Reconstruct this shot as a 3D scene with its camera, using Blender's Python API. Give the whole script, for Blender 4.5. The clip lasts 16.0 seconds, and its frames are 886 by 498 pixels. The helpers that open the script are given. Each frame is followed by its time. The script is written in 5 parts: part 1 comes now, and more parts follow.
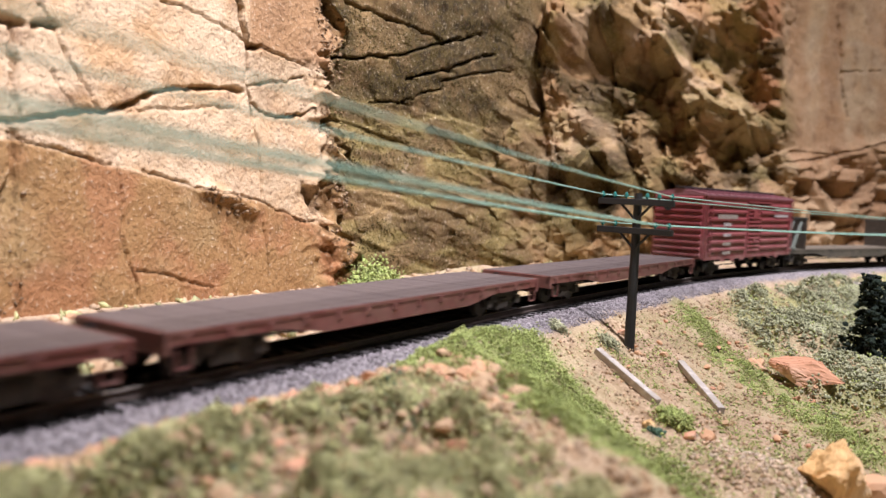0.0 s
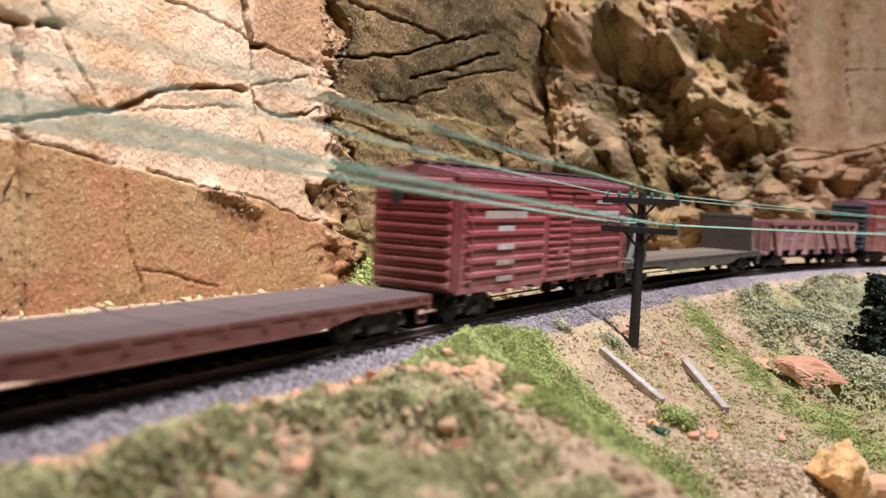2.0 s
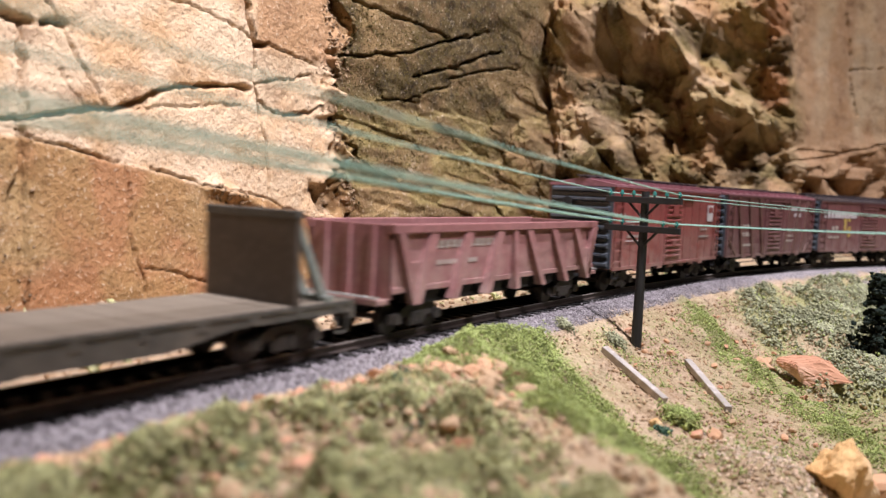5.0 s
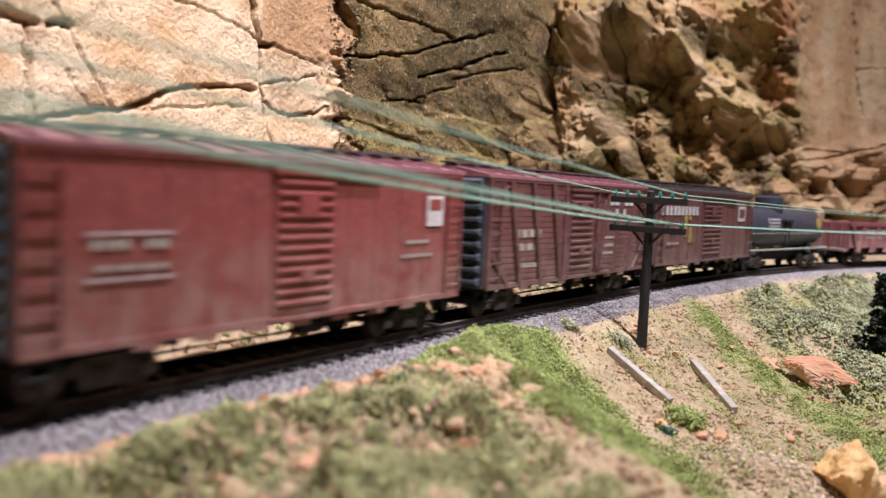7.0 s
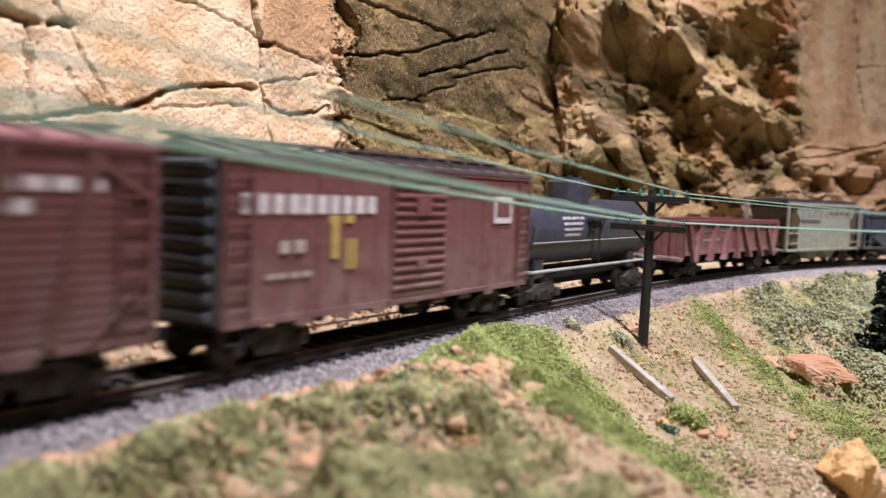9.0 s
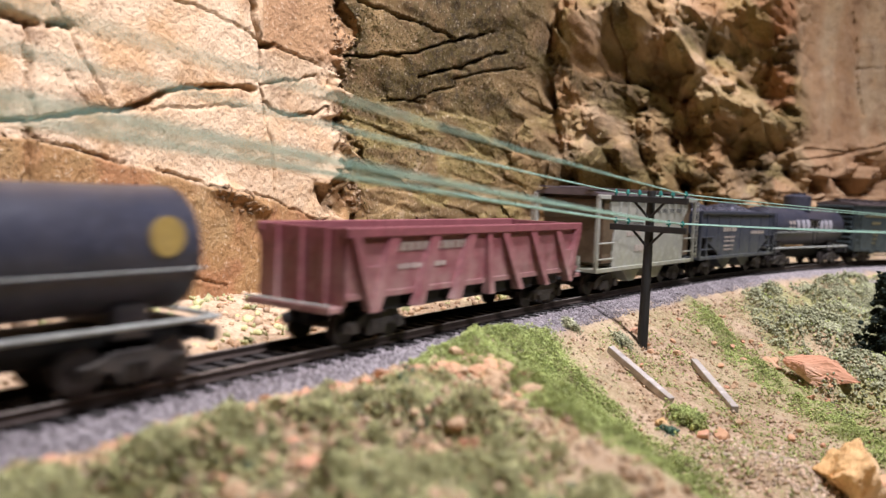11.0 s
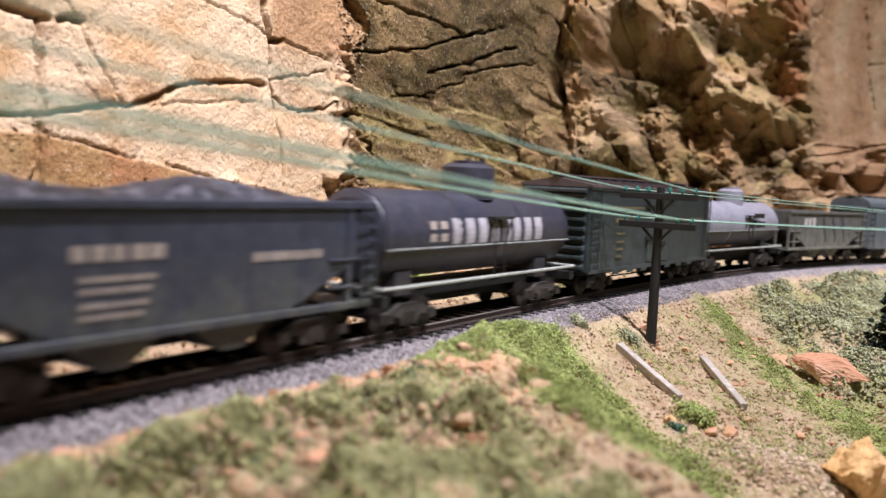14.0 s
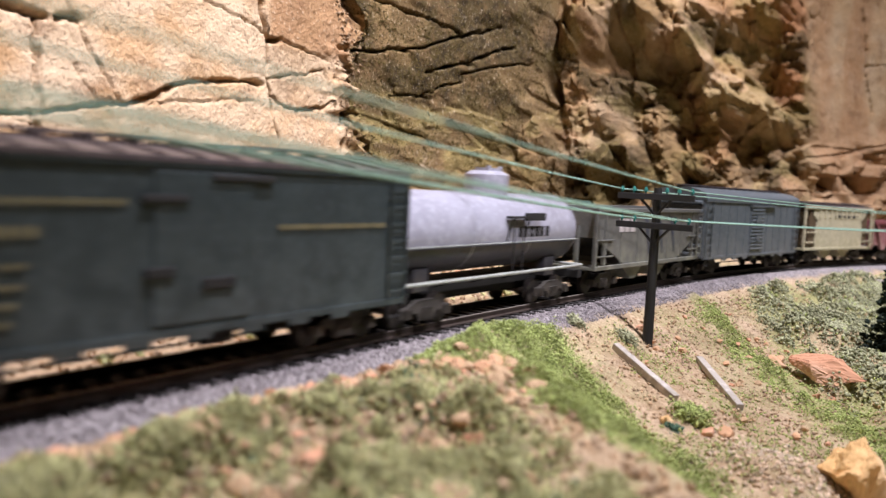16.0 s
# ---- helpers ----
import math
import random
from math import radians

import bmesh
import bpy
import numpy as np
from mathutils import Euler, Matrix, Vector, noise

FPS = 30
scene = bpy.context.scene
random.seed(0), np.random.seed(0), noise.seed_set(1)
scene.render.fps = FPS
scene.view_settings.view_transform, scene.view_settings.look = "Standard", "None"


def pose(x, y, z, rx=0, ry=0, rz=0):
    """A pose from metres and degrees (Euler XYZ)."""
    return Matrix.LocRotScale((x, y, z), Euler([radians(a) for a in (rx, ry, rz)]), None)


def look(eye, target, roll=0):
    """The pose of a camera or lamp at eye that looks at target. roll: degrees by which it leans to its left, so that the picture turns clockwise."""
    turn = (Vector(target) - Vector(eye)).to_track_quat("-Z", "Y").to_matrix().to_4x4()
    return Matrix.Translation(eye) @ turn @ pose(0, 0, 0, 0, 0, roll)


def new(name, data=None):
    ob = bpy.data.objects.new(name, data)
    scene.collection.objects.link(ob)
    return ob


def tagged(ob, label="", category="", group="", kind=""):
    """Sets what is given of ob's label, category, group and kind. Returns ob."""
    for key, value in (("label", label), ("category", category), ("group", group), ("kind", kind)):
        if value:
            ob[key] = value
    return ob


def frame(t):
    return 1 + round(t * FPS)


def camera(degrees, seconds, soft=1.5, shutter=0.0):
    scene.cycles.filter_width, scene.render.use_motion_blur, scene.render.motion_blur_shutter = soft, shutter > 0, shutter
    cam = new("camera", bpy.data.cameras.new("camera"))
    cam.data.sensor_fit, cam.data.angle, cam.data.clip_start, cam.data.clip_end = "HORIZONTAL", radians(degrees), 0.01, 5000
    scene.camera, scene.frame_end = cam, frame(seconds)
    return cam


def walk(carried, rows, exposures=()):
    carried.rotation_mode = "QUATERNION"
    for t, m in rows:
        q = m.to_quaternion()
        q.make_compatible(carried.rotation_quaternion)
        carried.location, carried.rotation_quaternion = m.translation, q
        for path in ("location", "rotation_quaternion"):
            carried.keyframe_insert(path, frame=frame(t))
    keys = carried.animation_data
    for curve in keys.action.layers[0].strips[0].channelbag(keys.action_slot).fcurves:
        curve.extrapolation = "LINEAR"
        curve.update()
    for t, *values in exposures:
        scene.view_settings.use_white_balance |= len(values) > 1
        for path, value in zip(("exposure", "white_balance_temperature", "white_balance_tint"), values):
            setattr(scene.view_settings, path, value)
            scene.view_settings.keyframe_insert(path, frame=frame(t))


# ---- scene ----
cam = camera(56.95, 16.0, 1.4, 0.6)
cam.data.dof.use_dof = True
cam.data.dof.focus_distance = 0.35
cam.data.dof.aperture_fstop = 14.0

EYE = (0.0, 0.0, 0.04395)
TURNS = [
    (0.0, 86.008, -2.589, -0.651), (0.5, 85.961, -2.658, -0.602), (1.0, 85.871, -2.514, -0.425), (1.5, 85.918, -2.509, -0.307),
    (2.0, 85.936, -2.586, -0.366), (2.5, 85.996, -2.589, -0.526), (3.0, 86.054, -2.581, -0.52), (3.5, 86.027, -2.651, -0.497),
    (4.0, 85.95, -2.671, -0.394), (6.5, 85.793, -2.653, 0.131), (7.0, 85.849, -2.64, 0.192), (7.5, 85.896, -2.65, 0.191),
    (8.0, 85.821, -2.587, 0.243), (8.5, 85.787, -2.615, 0.268), (9.0, 85.762, -2.534, 0.262), (11.5, 85.838, -2.526, 0.215),
    (12.0, 85.771, -2.573, 0.413), (12.5, 85.668, -2.648, 0.546), (13.0, 85.605, -2.654, 0.608), (13.5, 85.549, -2.642, 0.691),
    (14.0, 85.508, -2.713, 0.834), (14.5, 85.483, -2.664, 0.762), (15.0, 85.374, -2.77, 0.73), (15.5, 85.43, -2.861, 0.647),
    (16.0, 85.499, -2.916, 0.646)]
walk(cam, [(t, pose(*EYE, rx, ry, rz)) for t, rx, ry, rz in TURNS], exposures=((0.0, 0.0), (16.0, 0.0)))

# ---- world and lights: a layout room with ceiling spotlights ----
world = bpy.data.worlds.new("room_air")
scene.world = world
world.use_nodes = True
world.node_tree.nodes["Background"].inputs[0].default_value = (1.0, 0.88, 0.72, 1)
world.node_tree.nodes["Background"].inputs[1].default_value = 0.35


def lamp(name, kind, at, target, watts, size, colour, cone=60):
    data = bpy.data.lights.new(name, kind)
    data.energy, data.color = watts, colour
    if kind == "SPOT":
        data.shadow_soft_size, data.spot_size, data.spot_blend = size, radians(cone), 0.6
    else:
        data.size = size
    ob = new(name, data)
    ob.matrix_world = look(at, target)
    return ob


WARM = (0.96, 0.92, 1.04)
lamp("ceiling_spot", "SPOT", (0.42, -0.30, 0.95), (-0.072, 0.335, 0.155), 93.0, 0.025, WARM, 26).data.spot_blend = 1.0
lamp("ceiling_spot", "SPOT", (0.24, 0.05, 1.12), (0.10, 0.25, 0.0), 92.0, 0.025, WARM, 70)
lamp("ceiling_spot", "SPOT", (0.72, 0.10, 1.30), (0.47, 0.74, 0.15), 70.0, 0.025, WARM, 50).data.spot_blend = 0.9

# ---- small helpers; lengths below are in millimetres ----
MM = 0.001


def link(name, bm, material, parent=None, label=""):
    """Links a bmesh drawn in millimetres as one mesh object."""
    me = bpy.data.meshes.new(name)
    bmesh.ops.recalc_face_normals(bm, faces=bm.faces)
    bmesh.ops.scale(bm, vec=(MM, MM, MM), verts=bm.verts)
    bm.to_mesh(me)
    bm.free()
    me.materials.append(material)
    ob = new(name, me)
    if parent:
        ob.parent = parent
    if label:
        ob["label"] = label
    return ob


def part(name, bm, material, parent, label=""):
    return link(name, bm, material, parent, label)


def box(bm, x0, x1, y0, y1, z0, z1, bevel=0.0, m=None):
    got = bmesh.ops.create_cube(bm, size=1.0)["verts"]
    for v in got:
        v.co = Vector((x0 + (v.co.x + 0.5) * (x1 - x0), y0 + (v.co.y + 0.5) * (y1 - y0), z0 + (v.co.z + 0.5) * (z1 - z0)))
    if m is not None:
        bmesh.ops.transform(bm, matrix=m, verts=got)
    if bevel:
        edges = list({e for v in got for e in v.link_edges})
        bmesh.ops.bevel(bm, geom=edges, offset=bevel, segments=1, affect="EDGES")
    return bm


def tube(bm, a, b, r, sides=8, r2=None):
    a, b = Vector(a), Vector(b)
    d = b - a
    m = Matrix.Translation((a + b) / 2) @ d.to_track_quat("Z", "Y").to_matrix().to_4x4()
    bmesh.ops.create_cone(bm, cap_ends=True, segments=sides, radius1=r, radius2=r if r2 is None else r2, depth=d.length, matrix=m)
    return bm


def prism(bm, outline, axis, a, b):
    """Extrudes a closed outline of pairs along x ('x': pairs are y, z) or y ('y': pairs are x, z) from a to b."""
    rows = []
    for k in (a, b):
        rows.append([bm.verts.new((k, p, q) if axis == "x" else (p, k, q)) for p, q in outline])
    n = len(outline)
    for i in range(n):
        bm.faces.new((rows[0][i], rows[0][(i + 1) % n], rows[1][(i + 1) % n], rows[1][i]))
    bm.faces.new(rows[0])
    bm.faces.new(list(reversed(rows[1])))
    return bm


def B():
    return bmesh.new()


# ---- the track's line: s runs along it, n lies across it, positive towards the camera ----
TH, K0, K1 = radians(33.358), -0.000106797, 1.10612e-06
LINE_S = np.linspace(-1900, 3300, 5201)
_turn = np.clip(LINE_S, -260, 1000)
_head = TH + K0 * _turn + K1 * _turn ** 2
_dx, _dy = np.sin(_head), np.cos(_head)
_cx = np.concatenate([[0], np.cumsum((_dx[1:] + _dx[:-1]) / 2)])
_cy = np.concatenate([[0], np.cumsum((_dy[1:] + _dy[:-1]) / 2)])
LINE_X = _cx - _cx[1900] + -55.2674
LINE_Y = _cy - _cy[1900] + 195.009


def along(s, n=0.0):
    """The place on the plan at s along the track and n across it."""
    x, y = np.interp(s, LINE_S, LINE_X), np.interp(s, LINE_S, LINE_Y)
    h = np.interp(s, LINE_S, _head)
    return x + np.cos(h) * n, y - np.sin(h) * n


def heading(s):
    return np.interp(s, LINE_S, _head)


def across(x, y):
    """s and n of places on the plan."""
    x, y = np.atleast_1d(np.asarray(x, float)), np.atleast_1d(np.asarray(y, float))
    best = np.empty(len(x), int)
    for i in range(0, len(x), 4000):
        d = (x[i:i + 4000, None] - LINE_X[None, ::4]) ** 2 + (y[i:i + 4000, None] - LINE_Y[None, ::4]) ** 2
        best[i:i + 4000] = np.argmin(d, 1) * 4
    return LINE_S[best], (x - LINE_X[best]) * _dy[best] - (y - LINE_Y[best]) * _dx[best]


def smooth(a, b, v):
    k = np.clip((v - a) / (b - a), 0, 1)
    return k * k * (3 - 2 * k)


def lattice(ix, iy, seed):
    h = (ix * 374761393 + iy * 668265263 + seed * 974711) & 0x7FFFFFFF
    h = ((h ^ (h >> 13)) * 1274126177) & 0x7FFFFFFF
    return ((h ^ (h >> 16)) & 0xFFFF) / 65535.0


def grain(x, y, size, seed=0):
    """Smooth noise from 0 to 1 on a grid of the given size."""
    x, y = np.asarray(x, float) / size, np.asarray(y, float) / size
    ix, iy = np.floor(x).astype(np.int64), np.floor(y).astype(np.int64)
    fx, fy = x - ix, y - iy
    fx, fy = fx * fx * (3 - 2 * fx), fy * fy * (3 - 2 * fy)
    a, b = lattice(ix, iy, seed), lattice(ix + 1, iy, seed)
    c, d = lattice(ix, iy + 1, seed), lattice(ix + 1, iy + 1, seed)
    return (a * (1 - fx) + b * fx) * (1 - fy) + (c * (1 - fx) + d * fx) * fy


def rough(x, y, size, octaves=4, seed=0, gain=0.5):
    total, amp, out = 0.0, 1.0, 0.0
    for i in range(octaves):
        out = out + amp * grain(x, y, size / 2 ** i, seed + 17 * i)
        total += amp
        amp *= gain
    return out / total


def drift(x, y):
    """The winding green drift on the sandy slope, 0 to 1."""
    mid = np.interp(y, [255, 275, 318, 385, 430], [152, 148, 144, 135, 120])
    return np.exp(-((x - mid) / 8.5) ** 2) * smooth(245, 262, y) * (1 - smooth(415, 440, y))


ROW_X, ROW_Y = [-74, -50, -37, -28, -7, 10, 19], [104, 138, 167, 172, 190, 197, 203]


def before_row(x, y):
    """How far a place lies on the camera's side of the row of broken stones."""
    return np.interp(x, ROW_X, ROW_Y) + np.maximum(x - 19, 0) * 0.6 - y


def ground_z(x, y):
    """The height of the bare ground at places on the plan."""
    x, y = np.atleast_1d(np.asarray(x, float)), np.atleast_1d(np.asarray(y, float))
    s, n = across(x, y)
    bed = np.interp(np.abs(n), [0, 9, 17, 27, 40], [-3.4, -3.2, -2.9, -7.2, -8.5])
    behind = -7.5 + 7 * smooth(-45, -95, n) + 4 * (rough(x, y, 28, 3, 5) - 0.5) * smooth(-26, -45, n)
    behind = np.where(n < -95, behind - 6 * smooth(-95, -120, n), behind)
    plateau = -4.5 + 2.5 * smooth(24, 40, n) - 6 * smooth(70, 130, n) + 4.5 * (rough(x, y, 35, 3, 9) - 0.5) * smooth(24, 36, n)
    valley = np.interp(n, [20, 27, 62, 90, 200, 500], [-4.5, -7.5, -26, -33, -50, -70]) + 5 * (rough(x, y, 40, 4, 3) - 0.5) * smooth(26, 45, n)
    e = (x + 5) * 0.9 + (y - 235) * 0.44
    crest = 5.0 * np.exp(-((n - 30) / 8) ** 2) * smooth(2, 14, e) * (1 - smooth(38, 58, e))
    knoll = 8.0 * np.exp(-((x - 97) ** 2 + (y - 226) ** 2) / 330)
    # foam-covered mounds: shrubs before the track, the green bank, bushes on the far bank, a drift on the slope
    lumps = smooth(0.40, 0.66, rough(x, y, 11, 3, 61))
    mounds = (6.2 * lumps - 2.8) * (1 - smooth(-20, -10, e)) * smooth(34, 44, n) * smooth(4, 16, before_row(x, y))
    mounds = mounds + 3.4 * smooth(0.36, 0.64, rough(x, y, 10, 3, 62)) * smooth(0, 10, e) * (1 - smooth(54, 66, e)) * smooth(26, 34, n) * (1 - smooth(92, 108, n))
    mounds = mounds + 10.0 * smooth(0.40, 0.66, rough(x, y, 24, 3, 63)) * smooth(-8, 16, s + 1.8 * (n - 24) - 372) * smooth(30, 42, n) * (1 - smooth(120, 160, n))
    mounds = mounds + 3.5 * smooth(0.30, 0.6, rough(x, y, 11, 3, 64)) * drift(x, y)
    front = mounds + knoll + plateau + (valley - plateau) * smooth(-4, 58, e) + crest
    z = np.where(n > 0, np.where(n < 20, bed, bed + (front - bed) * smooth(18, 28, n)), np.where(n > -20, bed, bed + (behind - bed) * smooth(-18, -30, n)))
    return z


def gz(x, y):
    return float(ground_z([x], [y])[0])


def sheet(name, pts, cols, rows, material, tones=None):
    """A grid of cols x rows places (mm) as one mesh; tones: a value a vertex, kept as the attribute 'tone'."""
    me = bpy.data.meshes.new(name)
    i = np.arange((cols - 1) * (rows - 1))
    r, c = i // (cols - 1), i % (cols - 1)
    q = np.stack([r * cols + c, r * cols + c + 1, (r + 1) * cols + c + 1, (r + 1) * cols + c], 1).astype(np.int32)
    me.vertices.add(len(pts))
    me.vertices.foreach_set("co", (np.asarray(pts, np.float32) * MM).ravel())
    me.loops.add(q.size)
    me.loops.foreach_set("vertex_index", q.ravel())
    me.polygons.add(len(q))
    me.polygons.foreach_set("loop_start", np.arange(0, q.size, 4, dtype=np.int32))
    me.polygons.foreach_set("use_smooth", np.ones(len(q), bool))
    me.update(calc_edges=True)
    if tones is not None:
        at = me.color_attributes.new("tone", "FLOAT_COLOR", "POINT")
        at.data.foreach_set("color", np.asarray(tones, np.float32).ravel())
    me.materials.append(material)
    return new(name, me)


# ---- materials ----
def nodes_of(name):
    m = bpy.data.materials.new(name)
    m.use_nodes = True
    return m, m.node_tree, m.node_tree.nodes["Principled BSDF"]


def add(nt, kind, **inputs):
    n = nt.nodes.new(kind)
    for k, v in inputs.items():
        n.inputs[k.replace("_", " ")].default_value = v
    return n


def noise_tex(nt, scale, detail=4.0, coord="Object"):
    c = nt.nodes.new("ShaderNodeTexCoord")
    n = add(nt, "ShaderNodeTexNoise", Scale=scale, Detail=detail, Roughness=0.6)
    nt.links.new(c.outputs[coord], n.inputs["Vector"])
    return n.outputs["Fac"]


def blend(nt, fac, a, b, mode="MIX"):
    n = nt.nodes.new("ShaderNodeMix")
    n.data_type, n.blend_type = "RGBA", mode
    for sock, v in ((n.inputs[0], fac), (n.inputs[6], a), (n.inputs[7], b)):
        if isinstance(v, (int, float)):
            sock.default_value = v
        elif isinstance(v, tuple):
            sock.default_value = (*v[:3], 1)
        else:
            nt.links.new(v, sock)
    return n.outputs[2]


def ramp(nt, fac, a, b):
    n = nt.nodes.new("ShaderNodeMapRange")
    n.interpolation_type = "SMOOTHSTEP"
    nt.links.new(fac, n.inputs[0])
    n.inputs[1].default_value, n.inputs[2].default_value = a, b
    return n.outputs[0]


def relief(nt, bsdf, height, strength, distance):
    b = add(nt, "ShaderNodeBump", Strength=strength, Distance=distance)
    nt.links.new(height, b.inputs["Height"])
    nt.links.new(b.outputs["Normal"], bsdf.inputs["Normal"])


def painted(name, colour, rough_=0.5, dust=(0.30, 0.25, 0.19), dusty=0.5, metal=0.0, top=20.0):
    """Paint on a model: two scales of fading, dust from the track thickest low down, fine relief."""
    m, nt, b = nodes_of(name)
    big, fine = noise_tex(nt, 45, 3), noise_tex(nt, 420, 3)
    dark = tuple(c * 0.8 for c in colour)
    c = blend(nt, ramp(nt, big, 0.35, 0.7), colour, dark)
    c = blend(nt, ramp(nt, fine, 0.45, 0.75), c, tuple(min(1, k * 1.25 + 0.01) for k in colour))
    co = nt.nodes.new("ShaderNodeTexCoord")
    sep = nt.nodes.new("ShaderNodeSeparateXYZ")
    nt.links.new(co.outputs["Object"], sep.inputs[0])
    low = nt.nodes.new("ShaderNodeMapRange")
    nt.links.new(sep.outputs[2], low.inputs[0])
    low.inputs[1].default_value, low.inputs[2].default_value = top * MM, 0.004
    low.inputs[3].default_value, low.inputs[4].default_value = 0.06, dusty
    wear = nt.nodes.new("ShaderNodeMath")
    wear.operation = "MULTIPLY"
    nt.links.new(low.outputs[0], wear.inputs[0])
    nt.links.new(ramp(nt, noise_tex(nt, 130, 5), 0.2, 0.75), wear.inputs[1])
    c = blend(nt, wear.outputs[0], c, dust)
    nt.links.new(c, b.inputs["Base Color"])
    b.inputs["Roughness"].default_value, b.inputs["Metallic"].default_value = rough_, metal
    relief(nt, b, fine, 0.25, 0.0002)
    return m


def earthy(name, a, b_, c_, scale=300, rough_=0.95, bump=0.6, dist=0.0008, random_=False):
    """Ground, stone and scatter: three colours mixed at two scales, coarse relief."""
    m, nt, b = nodes_of(name)
    big, fine = noise_tex(nt, scale * 0.18, 4), noise_tex(nt, scale, 6)
    c = blend(nt, ramp(nt, big, 0.35, 0.65), a, b_)
    c = blend(nt, ramp(nt, fine, 0.5, 0.7), c, c_)
    if random_:
        g = nt.nodes.new("ShaderNodeNewGeometry")
        c = blend(nt, ramp(nt, g.outputs["Random Per Island"], 0.0, 1.0), c, blend(nt, 0.55, c, b_))
        v = nt.nodes.new("ShaderNodeHueSaturation")
        sc = nt.nodes.new("ShaderNodeMapRange")
        nt.links.new(g.outputs["Random Per Island"], sc.inputs[0])
        sc.inputs[3].default_value, sc.inputs[4].default_value = 0.6, 1.35
        nt.links.new(sc.outputs[0], v.inputs["Value"])
        nt.links.new(c, v.inputs["Color"])
        c = v.outputs[0]
    nt.links.new(c, b.inputs["Base Color"])
    b.inputs["Roughness"].default_value = rough_
    b.inputs["Specular IOR Level"].default_value = 0.2
    relief(nt, b, fine, bump, dist)
    return m


def plain(name, colour, rough_=0.6, metal=0.0):
    m, nt, b = nodes_of(name)
    f = noise_tex(nt, 250, 4)
    nt.links.new(blend(nt, ramp(nt, f, 0.3, 0.75), colour, tuple(k * 0.7 for k in colour)), b.inputs["Base Color"])
    b.inputs["Roughness"].default_value, b.inputs["Metallic"].default_value = rough_, metal
    relief(nt, b, f, 0.15, 0.0002)
    return m


def cliff_rock():
    """Cast plaster rock: pale, ochre and rust washes by the tone attribute (red: moss, green: rust, blue: pale wash, alpha: ochre turf)."""
    m, nt, b = nodes_of("stained_rock")
    at = nt.nodes.new("ShaderNodeAttribute")
    at.attribute_name = "tone"
    sep = nt.nodes.new("ShaderNodeSeparateColor")
    nt.links.new(at.outputs["Color"], sep.inputs[0])
    big, mid, fine = noise_tex(nt, 22, 6), noise_tex(nt, 62, 10), noise_tex(nt, 650, 5)
    c = blend(nt, ramp(nt, big, 0.35, 0.68), (0.36, 0.235, 0.102), (0.21, 0.132, 0.060))
    c = blend(nt, sep.outputs[2], c, (0.60, 0.445, 0.29))
    worn = nt.nodes.new("ShaderNodeMath")
    worn.operation = "MULTIPLY"
    nt.links.new(sep.outputs[2], worn.inputs[0])
    nt.links.new(ramp(nt, noise_tex(nt, 48, 9), 0.42, 0.66), worn.inputs[1])
    c = blend(nt, worn.outputs[0], c, (0.47, 0.29, 0.145))
    c = blend(nt, sep.outputs[1], c, (0.31, 0.145, 0.062))
    turf = blend(nt, ramp(nt, noise_tex(nt, 260, 6), 0.40, 0.62), (0.20, 0.160, 0.050), (0.31, 0.235, 0.085))
    yellow = nt.nodes.new("ShaderNodeMath")
    yellow.operation = "MULTIPLY"
    yellow.inputs[1].default_value = 0.62
    nt.links.new(at.outputs["Alpha"], yellow.inputs[0])
    c = blend(nt, ramp(nt, mid, 0.52, 0.72), c, blend(nt, 0.55, c, (0.17, 0.085, 0.04)))
    green = blend(nt, ramp(nt, noise_tex(nt, 190, 6), 0.42, 0.62), (0.076, 0.053, 0.018), (0.033, 0.023, 0.009))
    green = blend(nt, ramp(nt, noise_tex(nt, 70, 6), 0.5, 0.66), green, (0.125, 0.078, 0.032))
    c = blend(nt, sep.outputs[0], c, green)
    c = blend(nt, yellow.outputs[0], c, turf)
    c = blend(nt, ramp(nt, fine, 0.56, 0.72), c, blend(nt, 0.42, c, (0.75, 0.62, 0.45)))
    c = blend(nt, ramp(nt, fine, 0.45, 0.30), c, blend(nt, 0.62, c, (0.10, 0.05, 0.025)))
    nt.links.new(c, b.inputs["Base Color"])
    b.inputs["Roughness"].default_value = 0.9
    b.inputs["Specular IOR Level"].default_value = 0.25
    h = nt.nodes.new("ShaderNodeMath")
    h.operation = "ADD"
    nt.links.new(mid, h.inputs[0])
    nt.links.new(fine, h.inputs[1])
    relief(nt, b, h.outputs[0], 0.85, 0.0011)
    return m


